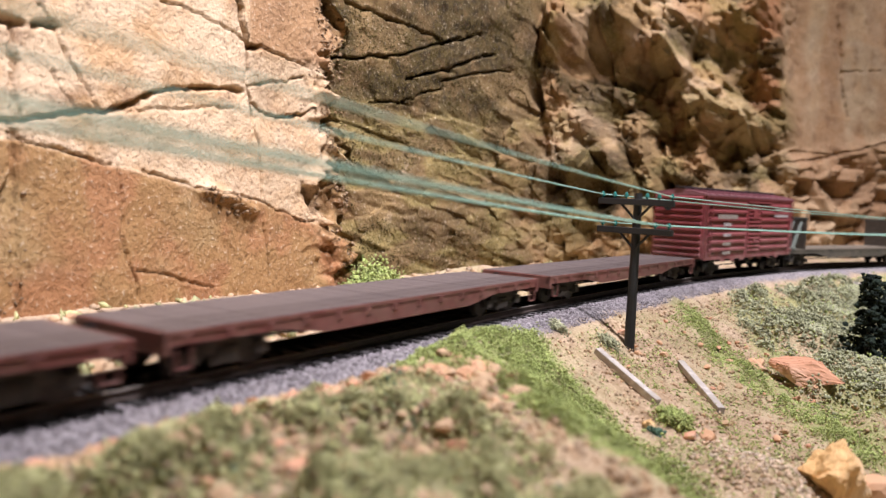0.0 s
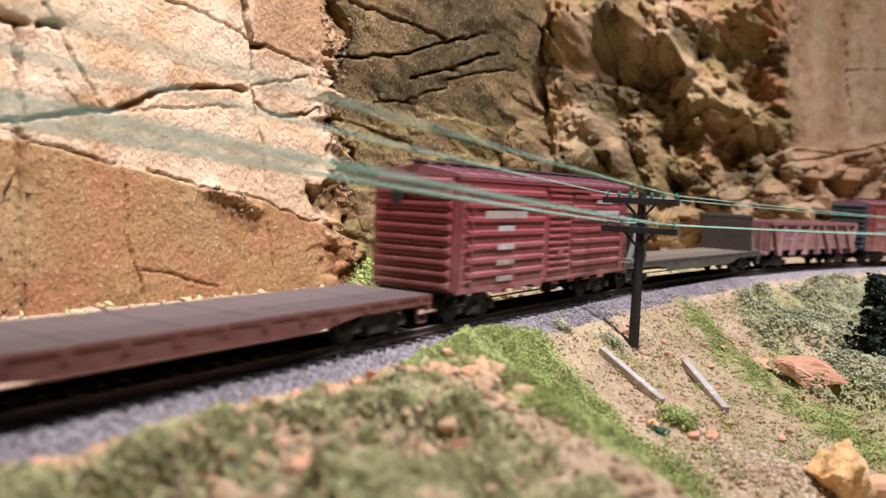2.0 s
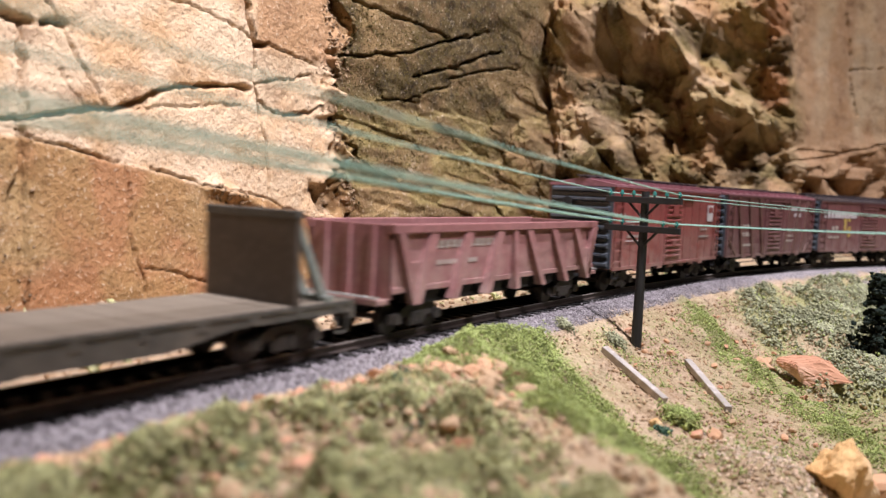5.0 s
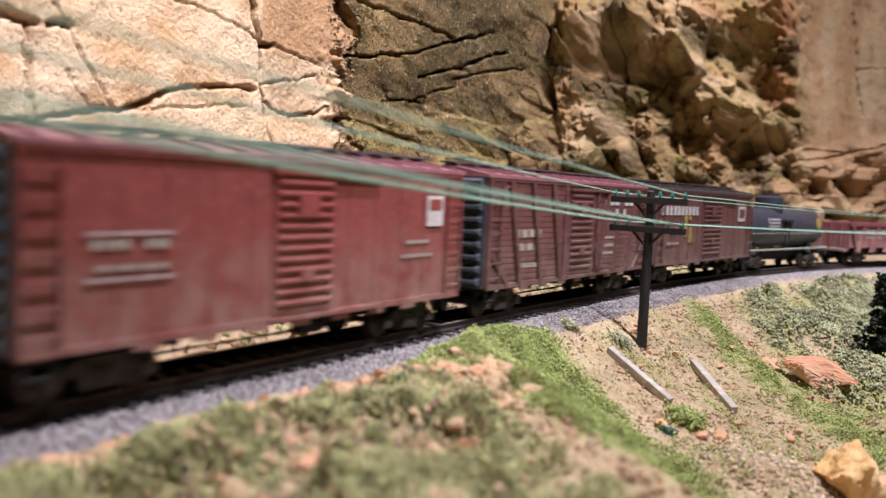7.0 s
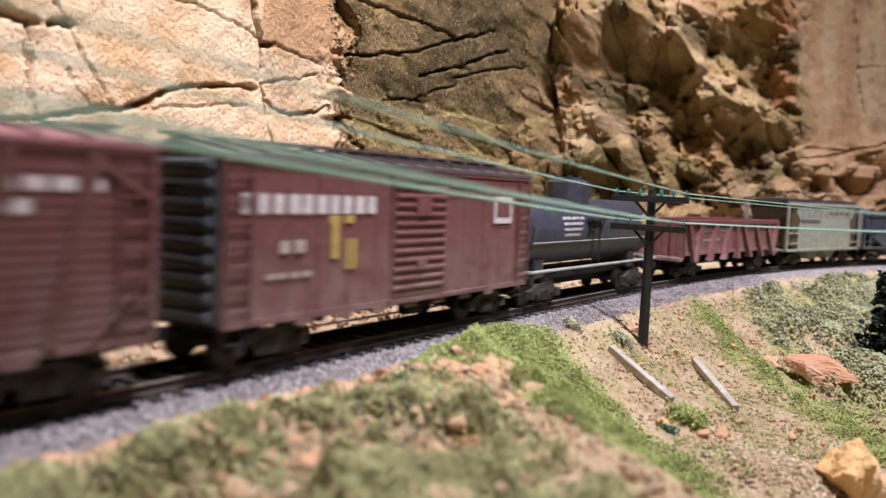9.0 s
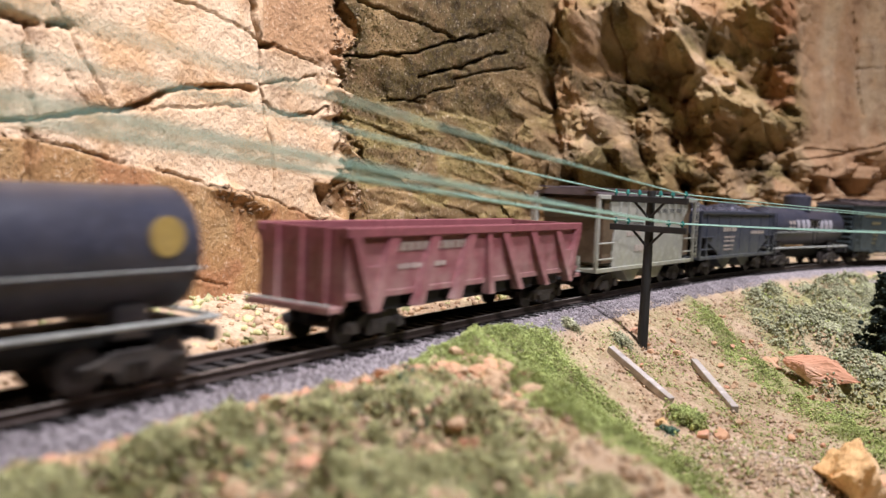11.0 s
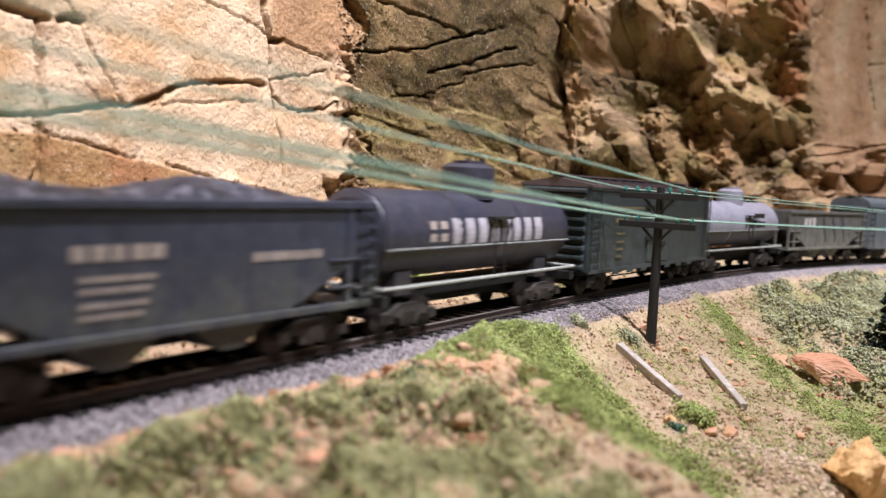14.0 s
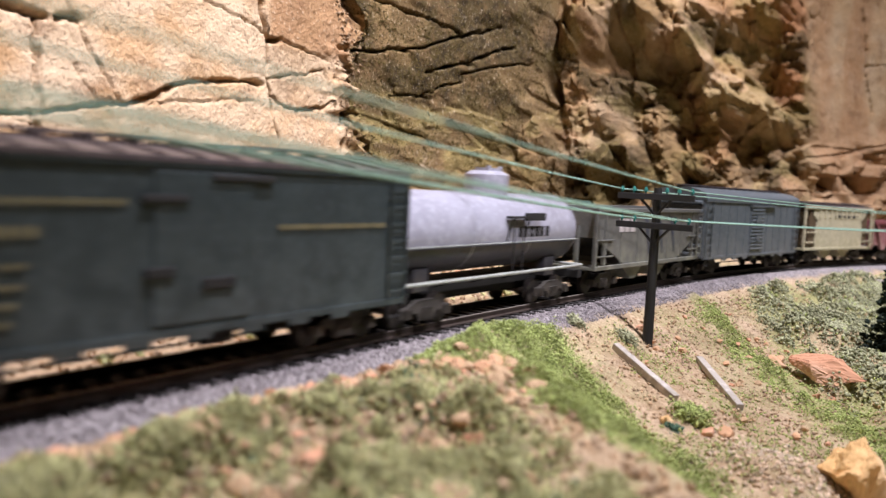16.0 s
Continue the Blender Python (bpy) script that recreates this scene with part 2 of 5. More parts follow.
def ground_cover():
    """Sifted soil by the tone attribute (red: green scatter, green: grey ballast, blue: near-black bed under the
    rails).
    """
    m, nt, b = nodes_of("scenic_soil")
    at = nt.nodes.new("ShaderNodeAttribute")
    at.attribute_name = "tone"
    sep = nt.nodes.new("ShaderNodeSeparateColor")
    nt.links.new(at.outputs["Color"], sep.inputs[0])
    big, fine = noise_tex(nt, 60, 5), noise_tex(nt, 700, 5)
    c = blend(nt, ramp(nt, big, 0.38, 0.64), (0.50, 0.375, 0.25), (0.38, 0.27, 0.165))
    c = blend(nt, ramp(nt, fine, 0.5, 0.68), c, (0.60, 0.45, 0.30))
    c = blend(nt, ramp(nt, fine, 0.44, 0.32), c, (0.20, 0.12, 0.06))
    c = blend(nt, sep.outputs[0], c, blend(nt, ramp(nt, fine, 0.4, 0.6), (0.27, 0.275, 0.105), (0.38, 0.37, 0.17)))
    grey = blend(nt, ramp(nt, fine, 0.38, 0.62), (0.15, 0.133, 0.135), (0.36, 0.325, 0.32))
    c = blend(nt, sep.outputs[1], c, grey)
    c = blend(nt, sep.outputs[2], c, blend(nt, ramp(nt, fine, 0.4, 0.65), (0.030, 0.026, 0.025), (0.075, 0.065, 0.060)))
    nt.links.new(c, b.inputs["Base Color"])
    b.inputs["Roughness"].default_value = 0.97
    b.inputs["Specular IOR Level"].default_value = 0.15
    relief(nt, b, fine, 0.8, 0.001)
    return m


M_ROCK, M_SOIL = cliff_rock(), ground_cover()
M_BALLAST = earthy("grey_ballast", (0.34, 0.305, 0.305), (0.22, 0.195, 0.20), (0.49, 0.45, 0.445), 600, random_=True)
M_STONE = earthy("rust_stone", (0.50, 0.23, 0.11), (0.52, 0.34, 0.21), (0.60, 0.42, 0.29), 220, random_=True)
M_OCHRE = earthy("ochre_stone", (0.74, 0.45, 0.17), (0.72, 0.52, 0.31), (0.84, 0.68, 0.46), 160)
M_REDROCK = earthy("pink_red_stone", (0.58, 0.29, 0.17), (0.64, 0.37, 0.24), (0.70, 0.50, 0.37), 160)
M_GRIT = earthy("tan_grit", (0.52, 0.38, 0.25), (0.38, 0.25, 0.14), (0.62, 0.50, 0.36), 500, random_=True)
M_PALEGRIT = earthy("pale_grit", (0.70, 0.57, 0.43), (0.54, 0.40, 0.27), (0.80, 0.70, 0.58), 500, random_=True)
M_SAGE = earthy("sage_foam", (0.57, 0.55, 0.28), (0.44, 0.44, 0.20), (0.70, 0.67, 0.40), 900, random_=True, bump=1.0)
M_GRASS = earthy("green_foam", (0.48, 0.53, 0.19), (0.35, 0.42, 0.13), (0.62, 0.65, 0.31), 900, random_=True, bump=1.0)
M_OLIVE = earthy("olive_foam", (0.45, 0.45, 0.28), (0.33, 0.34, 0.20), (0.58, 0.57, 0.39), 900, random_=True, bump=1.0)
M_TEAL = earthy("teal_foam", (0.10, 0.19, 0.12), (0.07, 0.13, 0.09), (0.18, 0.27, 0.16), 900, random_=True, bump=1.0)
M_DARKTREE = earthy("dark_conifer_foam", (0.022, 0.035, 0.022), (0.015, 0.022, 0.018), (0.045, 0.06, 0.035), 900, random_=True, bump=1.0)
M_MOSS = earthy("ochre_olive_turf", (0.125, 0.092, 0.026), (0.075, 0.055, 0.018), (0.20, 0.145, 0.045), 700, random_=True, bump=1.0)
M_CRUST = earthy("brown_rock_crust", (0.34, 0.225, 0.125), (0.20, 0.13, 0.075), (0.50, 0.38, 0.26), 400, random_=True, bump=1.0)
M_TIE = plain("black_tie", (0.022, 0.019, 0.017), 0.85)
M_RAIL = plain("rail_steel", (0.075, 0.055, 0.045), 0.55, 0.4)
M_SHINE = plain("polished_rail_head", (0.34, 0.30, 0.26), 0.4, 0.35)
M_BLACK = plain("pole_black", (0.014, 0.014, 0.014), 0.6)
M_WIRE = plain("green_thread", (0.33, 0.54, 0.44), 0.55)
M_GLASSY = plain("green_insulator", (0.04, 0.19, 0.16), 0.25)
M_PLANK = earthy("grey_weathered_wood", (0.50, 0.45, 0.40), (0.38, 0.34, 0.29), (0.60, 0.55, 0.50), 300)
M_TRUCK = painted("grimy_truck_black", (0.018, 0.016, 0.015), 0.7, dusty=0.25, top=10)
M_UNDER = plain("underframe_black", (0.012, 0.011, 0.010), 0.8)
M_WHEEL = plain("wheel_steel", (0.06, 0.05, 0.045), 0.5, 0.5)
M_WHITE = painted("faded_white_lettering", (0.50, 0.46, 0.46), 0.6, dusty=0.5, top=40)
M_YELLOW = painted("faded_yellow_lettering", (0.36, 0.25, 0.06), 0.6, dusty=0.4, top=40)
M_TANKWHITE = painted("worn_tank_lettering", (0.36, 0.35, 0.38), 0.55, dusty=0.5, top=40)
M_OLD = painted("old_gold_lettering", (0.125, 0.108, 0.05), 0.6, dusty=0.4, top=40)
M_DIM = painted("dusty_lettering", (0.36, 0.31, 0.27), 0.6, dusty=0.5, top=40)
M_WALL = plain("room_paint", (0.28, 0.26, 0.24), 0.9)

# ---- room shell ----
def room():
    for name, a in (("floor", (-4000, 4500, -4000, 4000, -1150, -1100)), ("ceiling", (-4000, 4500, -4000, 4000, 1700, 1750)),
                    ("wall_north", (-4000, 4500, 4000, 4080, -1100, 1700)), ("wall_south", (-4000, 4500, -4080, -4000, -1100, 1700)),
                    ("wall_west", (-4080, -4000, -4000, 4000, -1100, 1700)), ("wall_east", (4500, 4580, -4000, 4000, -1100, 1700))):
        tagged(link(name, box(B(), *a), M_WALL), "plain painted " + name.split("_")[0] + " of the layout room", name.split("_")[0], kind="structure")


room()

# ---- ground sheet ----
def spaced(stretches):
    """Places along one axis: (from, to, step) stretches joined end to end."""
    out = []
    for a, b, d in stretches:
        out += list(np.arange(a, b, d))
    return np.array(out + [stretches[-1][1]])


def green_cover(x, y):
    """Where green scatter lies on the soil, 0 to 1."""
    s, n = across(x, y)
    e = (x + 5) * 0.9 + (y - 235) * 0.44
    ridge = smooth(-6, 6, e) * (1 - smooth(60, 74, e)) * smooth(20, 27, n) * (1 - smooth(95, 125, n))
    fore = 0.6 * (1 - smooth(-6, 4, e)) * smooth(35, 45, n) * smooth(0.46, 0.58, rough(x, y, 16, 3, 31))
    far = smooth(-12, 12, s + 1.8 * (n - 24) - 372) * smooth(22, 30, n) * smooth(0.34, 0.46, rough(x, y, 38, 3, 41))
    shrubs = 0.9 * smooth(0.40, 0.60, rough(x, y, 11, 3, 61)) * (1 - smooth(-20, -10, e)) * smooth(38, 48, n) * smooth(2, 9, before_row(x, y))
    slope = 0.30 * smooth(62, 76, e) * smooth(0.36, 0.60, rough(x, y, 17, 3, 49)) + drift(x, y)
    return np.clip(ridge * smooth(0.22, 0.40, rough(x, y, 14, 2, 8)) + fore + far + shrubs + slope, 0, 1)


def make_ground():
    xs = spaced([(-2400, -400, 100), (-400, -140, 10), (-140, 220, 2.2), (220, 460, 4), (460, 900, 10), (900, 3600, 100)])
    ys = spaced([(-2400, -100, 100), (-100, 60, 10), (60, 420, 2.2), (420, 700, 4), (700, 1000, 10), (1000, 1500, 100)])
    gx, gy = np.meshgrid(xs, ys)
    x, y = gx.ravel(), gy.ravel()
    z = ground_z(x, y)
    s, n = across(x, y)
    off = smooth(20, 30, np.abs(n))
    z = z + (rough(x, y, 7, 3, 21) - 0.5) * (0.5 + 1.6 * off)
    stone = (1 - smooth(21, 27, np.abs(n) + 6 * (rough(x, y, 9, 2, 12) - 0.5)))
    dark_bed = 1 - smooth(10, 15, np.abs(n) + 3 * (rough(x, y, 6, 2, 13) - 0.5))
    tone = np.stack([green_cover(x, y) * 0.85 * off, stone, dark_bed, np.ones_like(x)], 1)
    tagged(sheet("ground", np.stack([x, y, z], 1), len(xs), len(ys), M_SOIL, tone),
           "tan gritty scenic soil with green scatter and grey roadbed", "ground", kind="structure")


make_ground()


# ---- cliff ----
def facets(x, y, size, seed, tilt=1.0, crisp=9.0):
    """Angular rock: every place blends the tilted planes of its nearest seeds, the nearest most."""
    u, v = x / size, y / size
    iu, iv = np.floor(u).astype(np.int64), np.floor(v).astype(np.int64)
    weight, out = np.zeros(u.shape), np.zeros(u.shape)
    for a in (-1, 0, 1):
        for b in (-1, 0, 1):
            cu, cv = iu + a, iv + b
            pu, pv = cu + lattice(cu, cv, seed), cv + lattice(cu, cv, seed + 5)
            d = (u - pu) ** 2 + (v - pv) ** 2
            h = lattice(cu, cv, seed + 9) - 0.5 + tilt * ((u - pu) * (lattice(cu, cv, seed + 13) - 0.5) + (v - pv) * (lattice(cu, cv, seed + 19) - 0.5)) * 2
            w = np.exp(-crisp * d)
            weight, out = weight + w, out + w * h
    return out / weight


CRACKS = []


def crack(width, depth, *points):
    CRACKS.append((width, depth, points))


crack(1.5, 9, (99, 116), (101, 110), (104, 103), (105, 95), (105, 86), (107, 75), (108, 69))
crack(0.7, 2.5, (108, 69), (111, 57), (112, 43), (112, 27), (114, 3))
crack(1.3, 5, (-6, 58), (8, 59), (20, 62), (38, 66), (51, 70), (57, 74), (66, 77), (81, 79), (102, 81))
crack(0.5, 1.2, (39, 66), (66, 70), (96, 73))
crack(0.6, 2, (106, 83), (117, 86), (138, 91))
crack(1.0, 5, (106, 77), (120, 72), (138, 75), (144, 78))
crack(0.6, 2, (105, 101), (114, 100), (130, 98), (141, 96))
crack(1.5, 6, (105, 99), (112, 100))
crack(0.6, 1.8, (63, 108), (80, 107), (99, 102), (105, 101))
crack(0.7, 2.5, (9, 54), (21, 52), (42, 48))
crack(0.7, 2.5, (54, 46), (70, 43), (84, 40), (104, 38), (130, 30), (142, 28))
crack(0.6, 2, (44, 48), (45, 39), (45, 20), (50, 9), (51, 2))
crack(0.55, 1.4, (51, 12), (68, 8), (84, 3))
crack(1.3, 5, (9, 90), (8, 79), (9, 71), (9, 60))
crack(1.0, 3, (8, 56), (6, 43), (3, 31), (-2, 12))
crack(2.4, 8, (-8, 93), (4, 91), (10, 90))
crack(2.0, 7, (14, 90), (22, 91))
crack(0.6, 1.6, (15, 98), (21, 90), (26, 82), (34, 70), (38, 66))
crack(0.5, 1.0, (21, 76), (28, 65))
crack(1.1, 5, (170, 129), (218, 128), (243, 126))
crack(1.3, 6, (160, 103), (184, 106), (213, 113), (243, 124), (280, 137))
crack(1.2, 6, (213, 101), (248, 111), (292, 128))
crack(0.9, 4, (240, 104), (280, 115), (308, 121))
crack(0.9, 4, (180, 85), (206, 89), (240, 100))
crack(1.6, 5, (747, 237), (753, 205), (756, 172), (766, 139))
crack(1.0, 3, (754, 183), (802, 190))
crack(1.6, 4, (675, 87), (723, 93), (806, 115))
crack(1.6, 6, (752, 92), (768, 74), (774, 50))
crack(1.4, 5, (706, 84), (722, 60), (742, 44))


def way(s, z, *points):
    """Distance to a bent line on the face; lengths along the track count for half."""
    best = np.full(s.shape, 9e9)
    for (a, b), (c, e) in zip(points, points[1:]):
        dx, dz = (c - a) * 0.52, e - b
        px, pz = (s - a) * 0.52, z - b
        k = np.clip((px * dx + pz * dz) / (dx * dx + dz * dz), 0, 1)
        best = np.minimum(best, (px - k * dx) ** 2 + (pz - k * dz) ** 2)
    return np.sqrt(best)


# buttresses and hollows of the crag: how far they stand out, their half width, their line
RIBS = [(40, 24, (378, 158), (429, 180), (478, 172)), (24, 20, (368, 150), (378, 110), (388, 72)),
        (46, 19, (507, 167), (537, 145), (580, 128), (634, 112)), (32, 22, (540, 122), (560, 88), (578, 52)),
        (26, 12, (567, 162), (596, 142), (634, 116)), (26, 13, (405, 99), (425, 82), (446, 60)),
        (22, 14, (384, 68), (396, 52)), (20, 12, (430, 80), (440, 62)), (24, 12, (468, 104), (492, 58)),
        (34, 22, (500, 194), (560, 192), (632, 222)), (20, 22, (655, 200), (668, 150), (676, 108)),
        (16, 24, (370, 24), (500, 30), (640, 40)), (22, 14, (622, 74), (648, 52)), (30, 20, (420, 228), (520, 236))]
HOLLOWS = [(24, 16, (424, 152), (456, 130), (444, 100)), (16, 11, (492, 140), (514, 102)), (18, 15, (600, 180), (626, 142)),
           (14, 10, (588, 92), (600, 86)), (14, 9, (472, 152), (484, 176)), (18, 9, (410, 52), (420, 44)), (16, 8, (520, 60), (532, 44))]


def cliff_depth(s, z):
    """How far behind the track the cliff's face lies at s along it and z up, and its washes."""
    end = 149 + 5 * np.sin(z * 0.11 + 1) + 30 * (rough(s, z, 30, 5, 3, 0.68) - 0.5)
    slab = 1 - smooth(-3, 5, s - end)
    moss = smooth(2, 12, s - end) * (1 - smooth(296, 366, s + 44 * (rough(s, z, 34, 4, 99) - 0.5)))
    crag = smooth(288, 368, s + 44 * (rough(s, z, 34, 4, 99) - 0.5)) * (1 - smooth(655, 705, s + 30 * (rough(s, z, 30, 3, 97) - 0.5)))
    wall = smooth(655, 705, s + 30 * (rough(s, z, 30, 3, 97) - 0.5))
    d = 90 + 0.05 * np.maximum(z, 0)
    d = d + slab * (2.2 * (rough(s, z, 40, 4, 51) - 0.5) + 1.0 * (rough(s, z, 6, 3, 52) - 0.5) + 0.5 * (rough(s, z, 1.8, 2, 53) - 0.5))
    # blocks of the slab stand a little before and behind one another
    seam = np.interp(s, [9, 42, 54, 84, 104, 142], [54, 48, 46, 40, 38, 28])
    d = d + slab * (np.where(s > 106, 1.6, 0.0) * smooth(60, 75, z) - 1.2 * (z < seam) + 2.0 * (s < 8))
    # crumbling rock at the slab's broken end
    rim = np.exp(-((s - end - 3) / 9) ** 2)
    d = d + rim * (9 * (rough(s, z, 16, 4, 71) - 0.5) + 8 * facets(s, z, 11, 72, 1.3, 26) + 3.5 * facets(s, z, 4.5, 73, 1.2, 20) - 0.5)
    # a thin flake stands off the slab
    d = d - 4.0 * np.exp(-(way(s, z, (82, 41), (98, 36), (104, 33)) / 2.2) ** 2)
    w = s * 0.58
    ledges = 1 - smooth(-12, 14, z - 78 - 0.12 * (s - 170) + 26 * (rough(w, z, 26, 3, 56) - 0.5))
    push = moss * (0.10 * z - 4 - 9 * smooth(150, 300, s) + 15 * (rough(w + z * 0.5, z, 40, 4, 55) - 0.5) + 5 * facets(w + z * 0.4, z * 1.5, 24, 57)
                   + ledges * (4.6 * facets(w * 0.6 + z * 0.5, z * 1.5 + w * 0.3, 13, 60, 1.5, 26) + 2.2 * facets(w * 0.7, z * 1.3, 6, 54, 1.3, 22))
                   + 2.2 * facets(w, z, 7, 58) + 2.6 * (rough(w, z, 3.4, 2, 59) - 0.5))
    for cs, cz, deep, r in ((204, 85, 9, 5), (284, 67, 9, 5), (314, 28, 13, 8), (176, 88, 8, 6), (300, 104, 7, 7), (246, 36, 7, 6), (196, 104, 5, 5)):
        push = push - moss * deep * np.exp(-(((s - cs) * 0.6) ** 2 + (z - cz) ** 2) / r ** 2)
    bs, bz = s + 22 * (rough(s * 0.5, z, 26, 4, 101, 0.6) - 0.5), z + 14 * (rough(s * 0.5, z, 22, 4, 102, 0.6) - 0.5)
    mass = -7.0
    for high, half, *line in RIBS:
        mass = mass + high * np.maximum(0, 1 - way(bs, bz, *line) / half) ** 0.85
    for deep, half, *line in HOLLOWS:
        mass = mass - deep * np.exp(-(way(bs, bz, *line) / half) ** 2)
    q = s * 0.50
    push = push + crag * (mass - 26 * np.exp(-((s - 334) / 20) ** 2) * smooth(128, 165, z) + 13 * facets(q * 0.8 + 0.5 * z, z * 0.7 - 0.5 * q, 34, 61, 1.6, 30) + 8 * facets(q + 0.5 * z, 0.7 * z - 0.5 * q, 16, 62, 1.5, 34)
                          + 3.4 * facets(q - 0.3 * z, z + 0.3 * q, 8, 63, 1.4, 30) + 1.8 * facets(q, z, 4.2, 68, 1.2, 22) + 2.2 * (rough(q, z, 3.4, 3, 64, 0.7) - 0.5))
    d = d + wall * (6 + 3 * (rough(s, z, 60, 4, 65) - 0.5) + 2.5 * facets(s, z, 60, 66) * (z > 100) + smooth(112, 84, z - 0.2 * (s - 740)) * (15 * facets(s * 0.8, z, 24, 67, 1.6, 34) + 5 * facets(s * 0.8, z, 9, 69, 1.4, 28) - 9) + 1.6 * (rough(s, z, 8, 3, 70) - 0.5))
    ws, wz = s + 3.0 * (rough(s, z, 6, 3, 77, 0.7) - 0.5), z + 3.0 * (rough(s, z, 6, 3, 78, 0.7) - 0.5)
    thin = 0.15 + 0.95 * rough(s, z, 9, 3, 79)
    for width, depth, pts in CRACKS:
        best = np.full(s.shape, 9e9)
        for (a, b), (c, e) in zip(pts, pts[1:]):
            k = np.clip(((ws - a) * (c - a) + (wz - b) * (e - b)) / ((c - a) ** 2 + (e - b) ** 2), 0, 1)
            best = np.minimum(best, (ws - a - k * (c - a)) ** 2 + (wz - b - k * (e - b)) ** 2)
        wide = np.maximum(0.42, width * thin)
        d = d + depth * np.exp(-(best / wide ** 2) ** 2)
    low = slab * smooth(1.0, -2.0, z - seam + 2 * (rough(s, z, 7, 3, 81) - 0.5))
    turf = rough(w, z, 22, 5, 83)
    green = moss * (0.55 + 0.43 * smooth(0.34, 0.54, turf)) * (1 - 0.35 * ledges) + crag * 0.8 * smooth(0.50, 0.64, rough(q, z, 30, 5, 84))
    streak = np.exp(-(way(s, z, (216, 60), (200, 36), (188, 15)) / 1.8) ** 2) * smooth(0.35, 0.55, rough(s, z, 5, 3, 85))
    rust = np.clip(low * (0.35 + 0.55 * smooth(0.36, 0.62, rough(s, z, 24, 4, 86))) + crag * 0.9 * np.exp(-((s - 650) / 26) ** 2) * smooth(90, 150, z) + 0.4 * crag * smooth(0.46, 0.66, rough(q, z, 30, 4, 87)) + 0.5 * wall * smooth(0.35, 0.65, rough(s, z * 0.3, 24, 4, 98))
                   + 0.9 * np.exp(-((s - 159) / 8) ** 2) * smooth(56, 44, z) + 0.5 * slab * smooth(104, 110, s) * smooth(94, 101, z), 0, 1)
    pale = np.clip(slab * (0.92 - 0.78 * low) * (1 - 0.62 * smooth(104, 110, s) * smooth(94, 101, z)) * (1 - 0.2 * smooth(104, 112, s)) * (0.72 + 0.5 * rough(s, z, 30, 4, 89)) + wall * (0.34 + 0.45 * rough(s, z, 50, 4, 95)) + 0.42 * crag * smooth(0.46, 0.64, rough(q, z, 26, 4, 91)) + 0.8 * moss * streak, 0, 1)
    ochre = np.clip(low * smooth(0.42, 0.62, rough(s, z, 20, 4, 88)) * 0.5 + moss * ledges * smooth(0.40, 0.60, rough(w, z * 1.4, 14, 4, 90)) + 0.75 * crag * smooth(0.46, 0.62, rough(q, z, 18, 4, 92)), 0, 1)
    return d, push, np.stack([np.clip(green, 0, 1), rust, pale, ochre], -1)


def cliff_place(s, z):
    """Where the cliff's face lies on the plan, and its washes."""
    d, push, tone = cliff_depth(s, z)
    x, y = along(s, -d)
    return x - 0.30 * push, y - 0.954 * push, tone


def make_cliff():
    ss = spaced([(-420, -60, 8), (-60, 0, 1.2), (0, 175, 0.58), (175, 330, 0.8), (330, 720, 1.3), (720, 860, 1.5), (860, 2300, 30)])
    zz = spaced([(-16, 0, 1.5), (0, 130, 0.66), (130, 260, 1.3), (260, 420, 6)])
    gs, gzz = np.meshgrid(ss, zz)
    s, z = gs.ravel(), gzz.ravel()
    x, y, tone = cliff_place(s, z)
    # the rock mass behind the face: a top and a back
    bx, by = along(ss, -330.0)
    x, y = np.concatenate([x, bx, bx]), np.concatenate([y, by, by])
    z = np.concatenate([z, 0 * ss + 426, 0 * ss - 16])
    tone = np.concatenate([tone, tone[-len(ss):], tone[-len(ss):]])
    tagged(sheet("cliff", np.stack([x, y, z], 1), len(ss), len(zz) + 2, M_ROCK, tone),
           "cast plaster rock cliff, cracked tan slabs and mossy crags", "cliff", kind="structure")


make_cliff()


# ---- track ----
def sweep(name, profile, n0, s0, s1, step, material, parent, label=""):
    bm = B()
    rows = []
    for s in np.arange(s0, s1 + 1, step):
        ring = []
        for n, z in profile:
            x, y = along(s, n0 + n)
            ring.append(bm.verts.new((x, y, z)))
        rows.append(ring)
    k = len(profile)
    for a, b in zip(rows, rows[1:]):
        for i in range(k):
            bm.faces.new((a[i], a[(i + 1) % k], b[(i + 1) % k], b[i]))
    return part(name, bm, material, parent, label)


def make_track():
    track = tagged(new("railway_track"), "model railway track with dark rails on black ties", "railway track", kind="structure")
    web = [(-1.1, -2.3), (1.1, -2.3), (1.1, -2.0), (0.3, -1.7), (0.3, -0.8), (0.55, -0.6), (0.55, -0.06), (-0.55, -0.06), (-0.55, -0.6), (-0.3, -0.8), (-0.3, -1.7), (-1.1, -2.0)]
    top = [(-0.42, -0.06), (0.42, -0.06), (0.36, 0.0), (-0.36, 0.0)]
    for n in (-8.25, 8.25):
        rail = sweep("rail", web, n, -1880, 3280, 20, M_RAIL, track)
        sweep("rail_head", top, n, -1880, 3280, 20, M_SHINE, rail, "worn bright rail head")
    bm = box(B(), -1.25, 1.25, -14.5, 14.5, -4.1, -2.32, 0.15)
    tie = part("tie", bm, M_TIE, track)
    me = tie.data
    for i, s in enumerate(np.arange(-190, 1010, 6.6)):
        ob = tie if i == 0 else new("tie", me)
        ob.parent = track
        x, y = along(s)
        ob.matrix_basis = pose(x * MM, y * MM, 0, 0, 0, 90 - math.degrees(heading(s)) + random.uniform(-0.8, 0.8))


make_track()


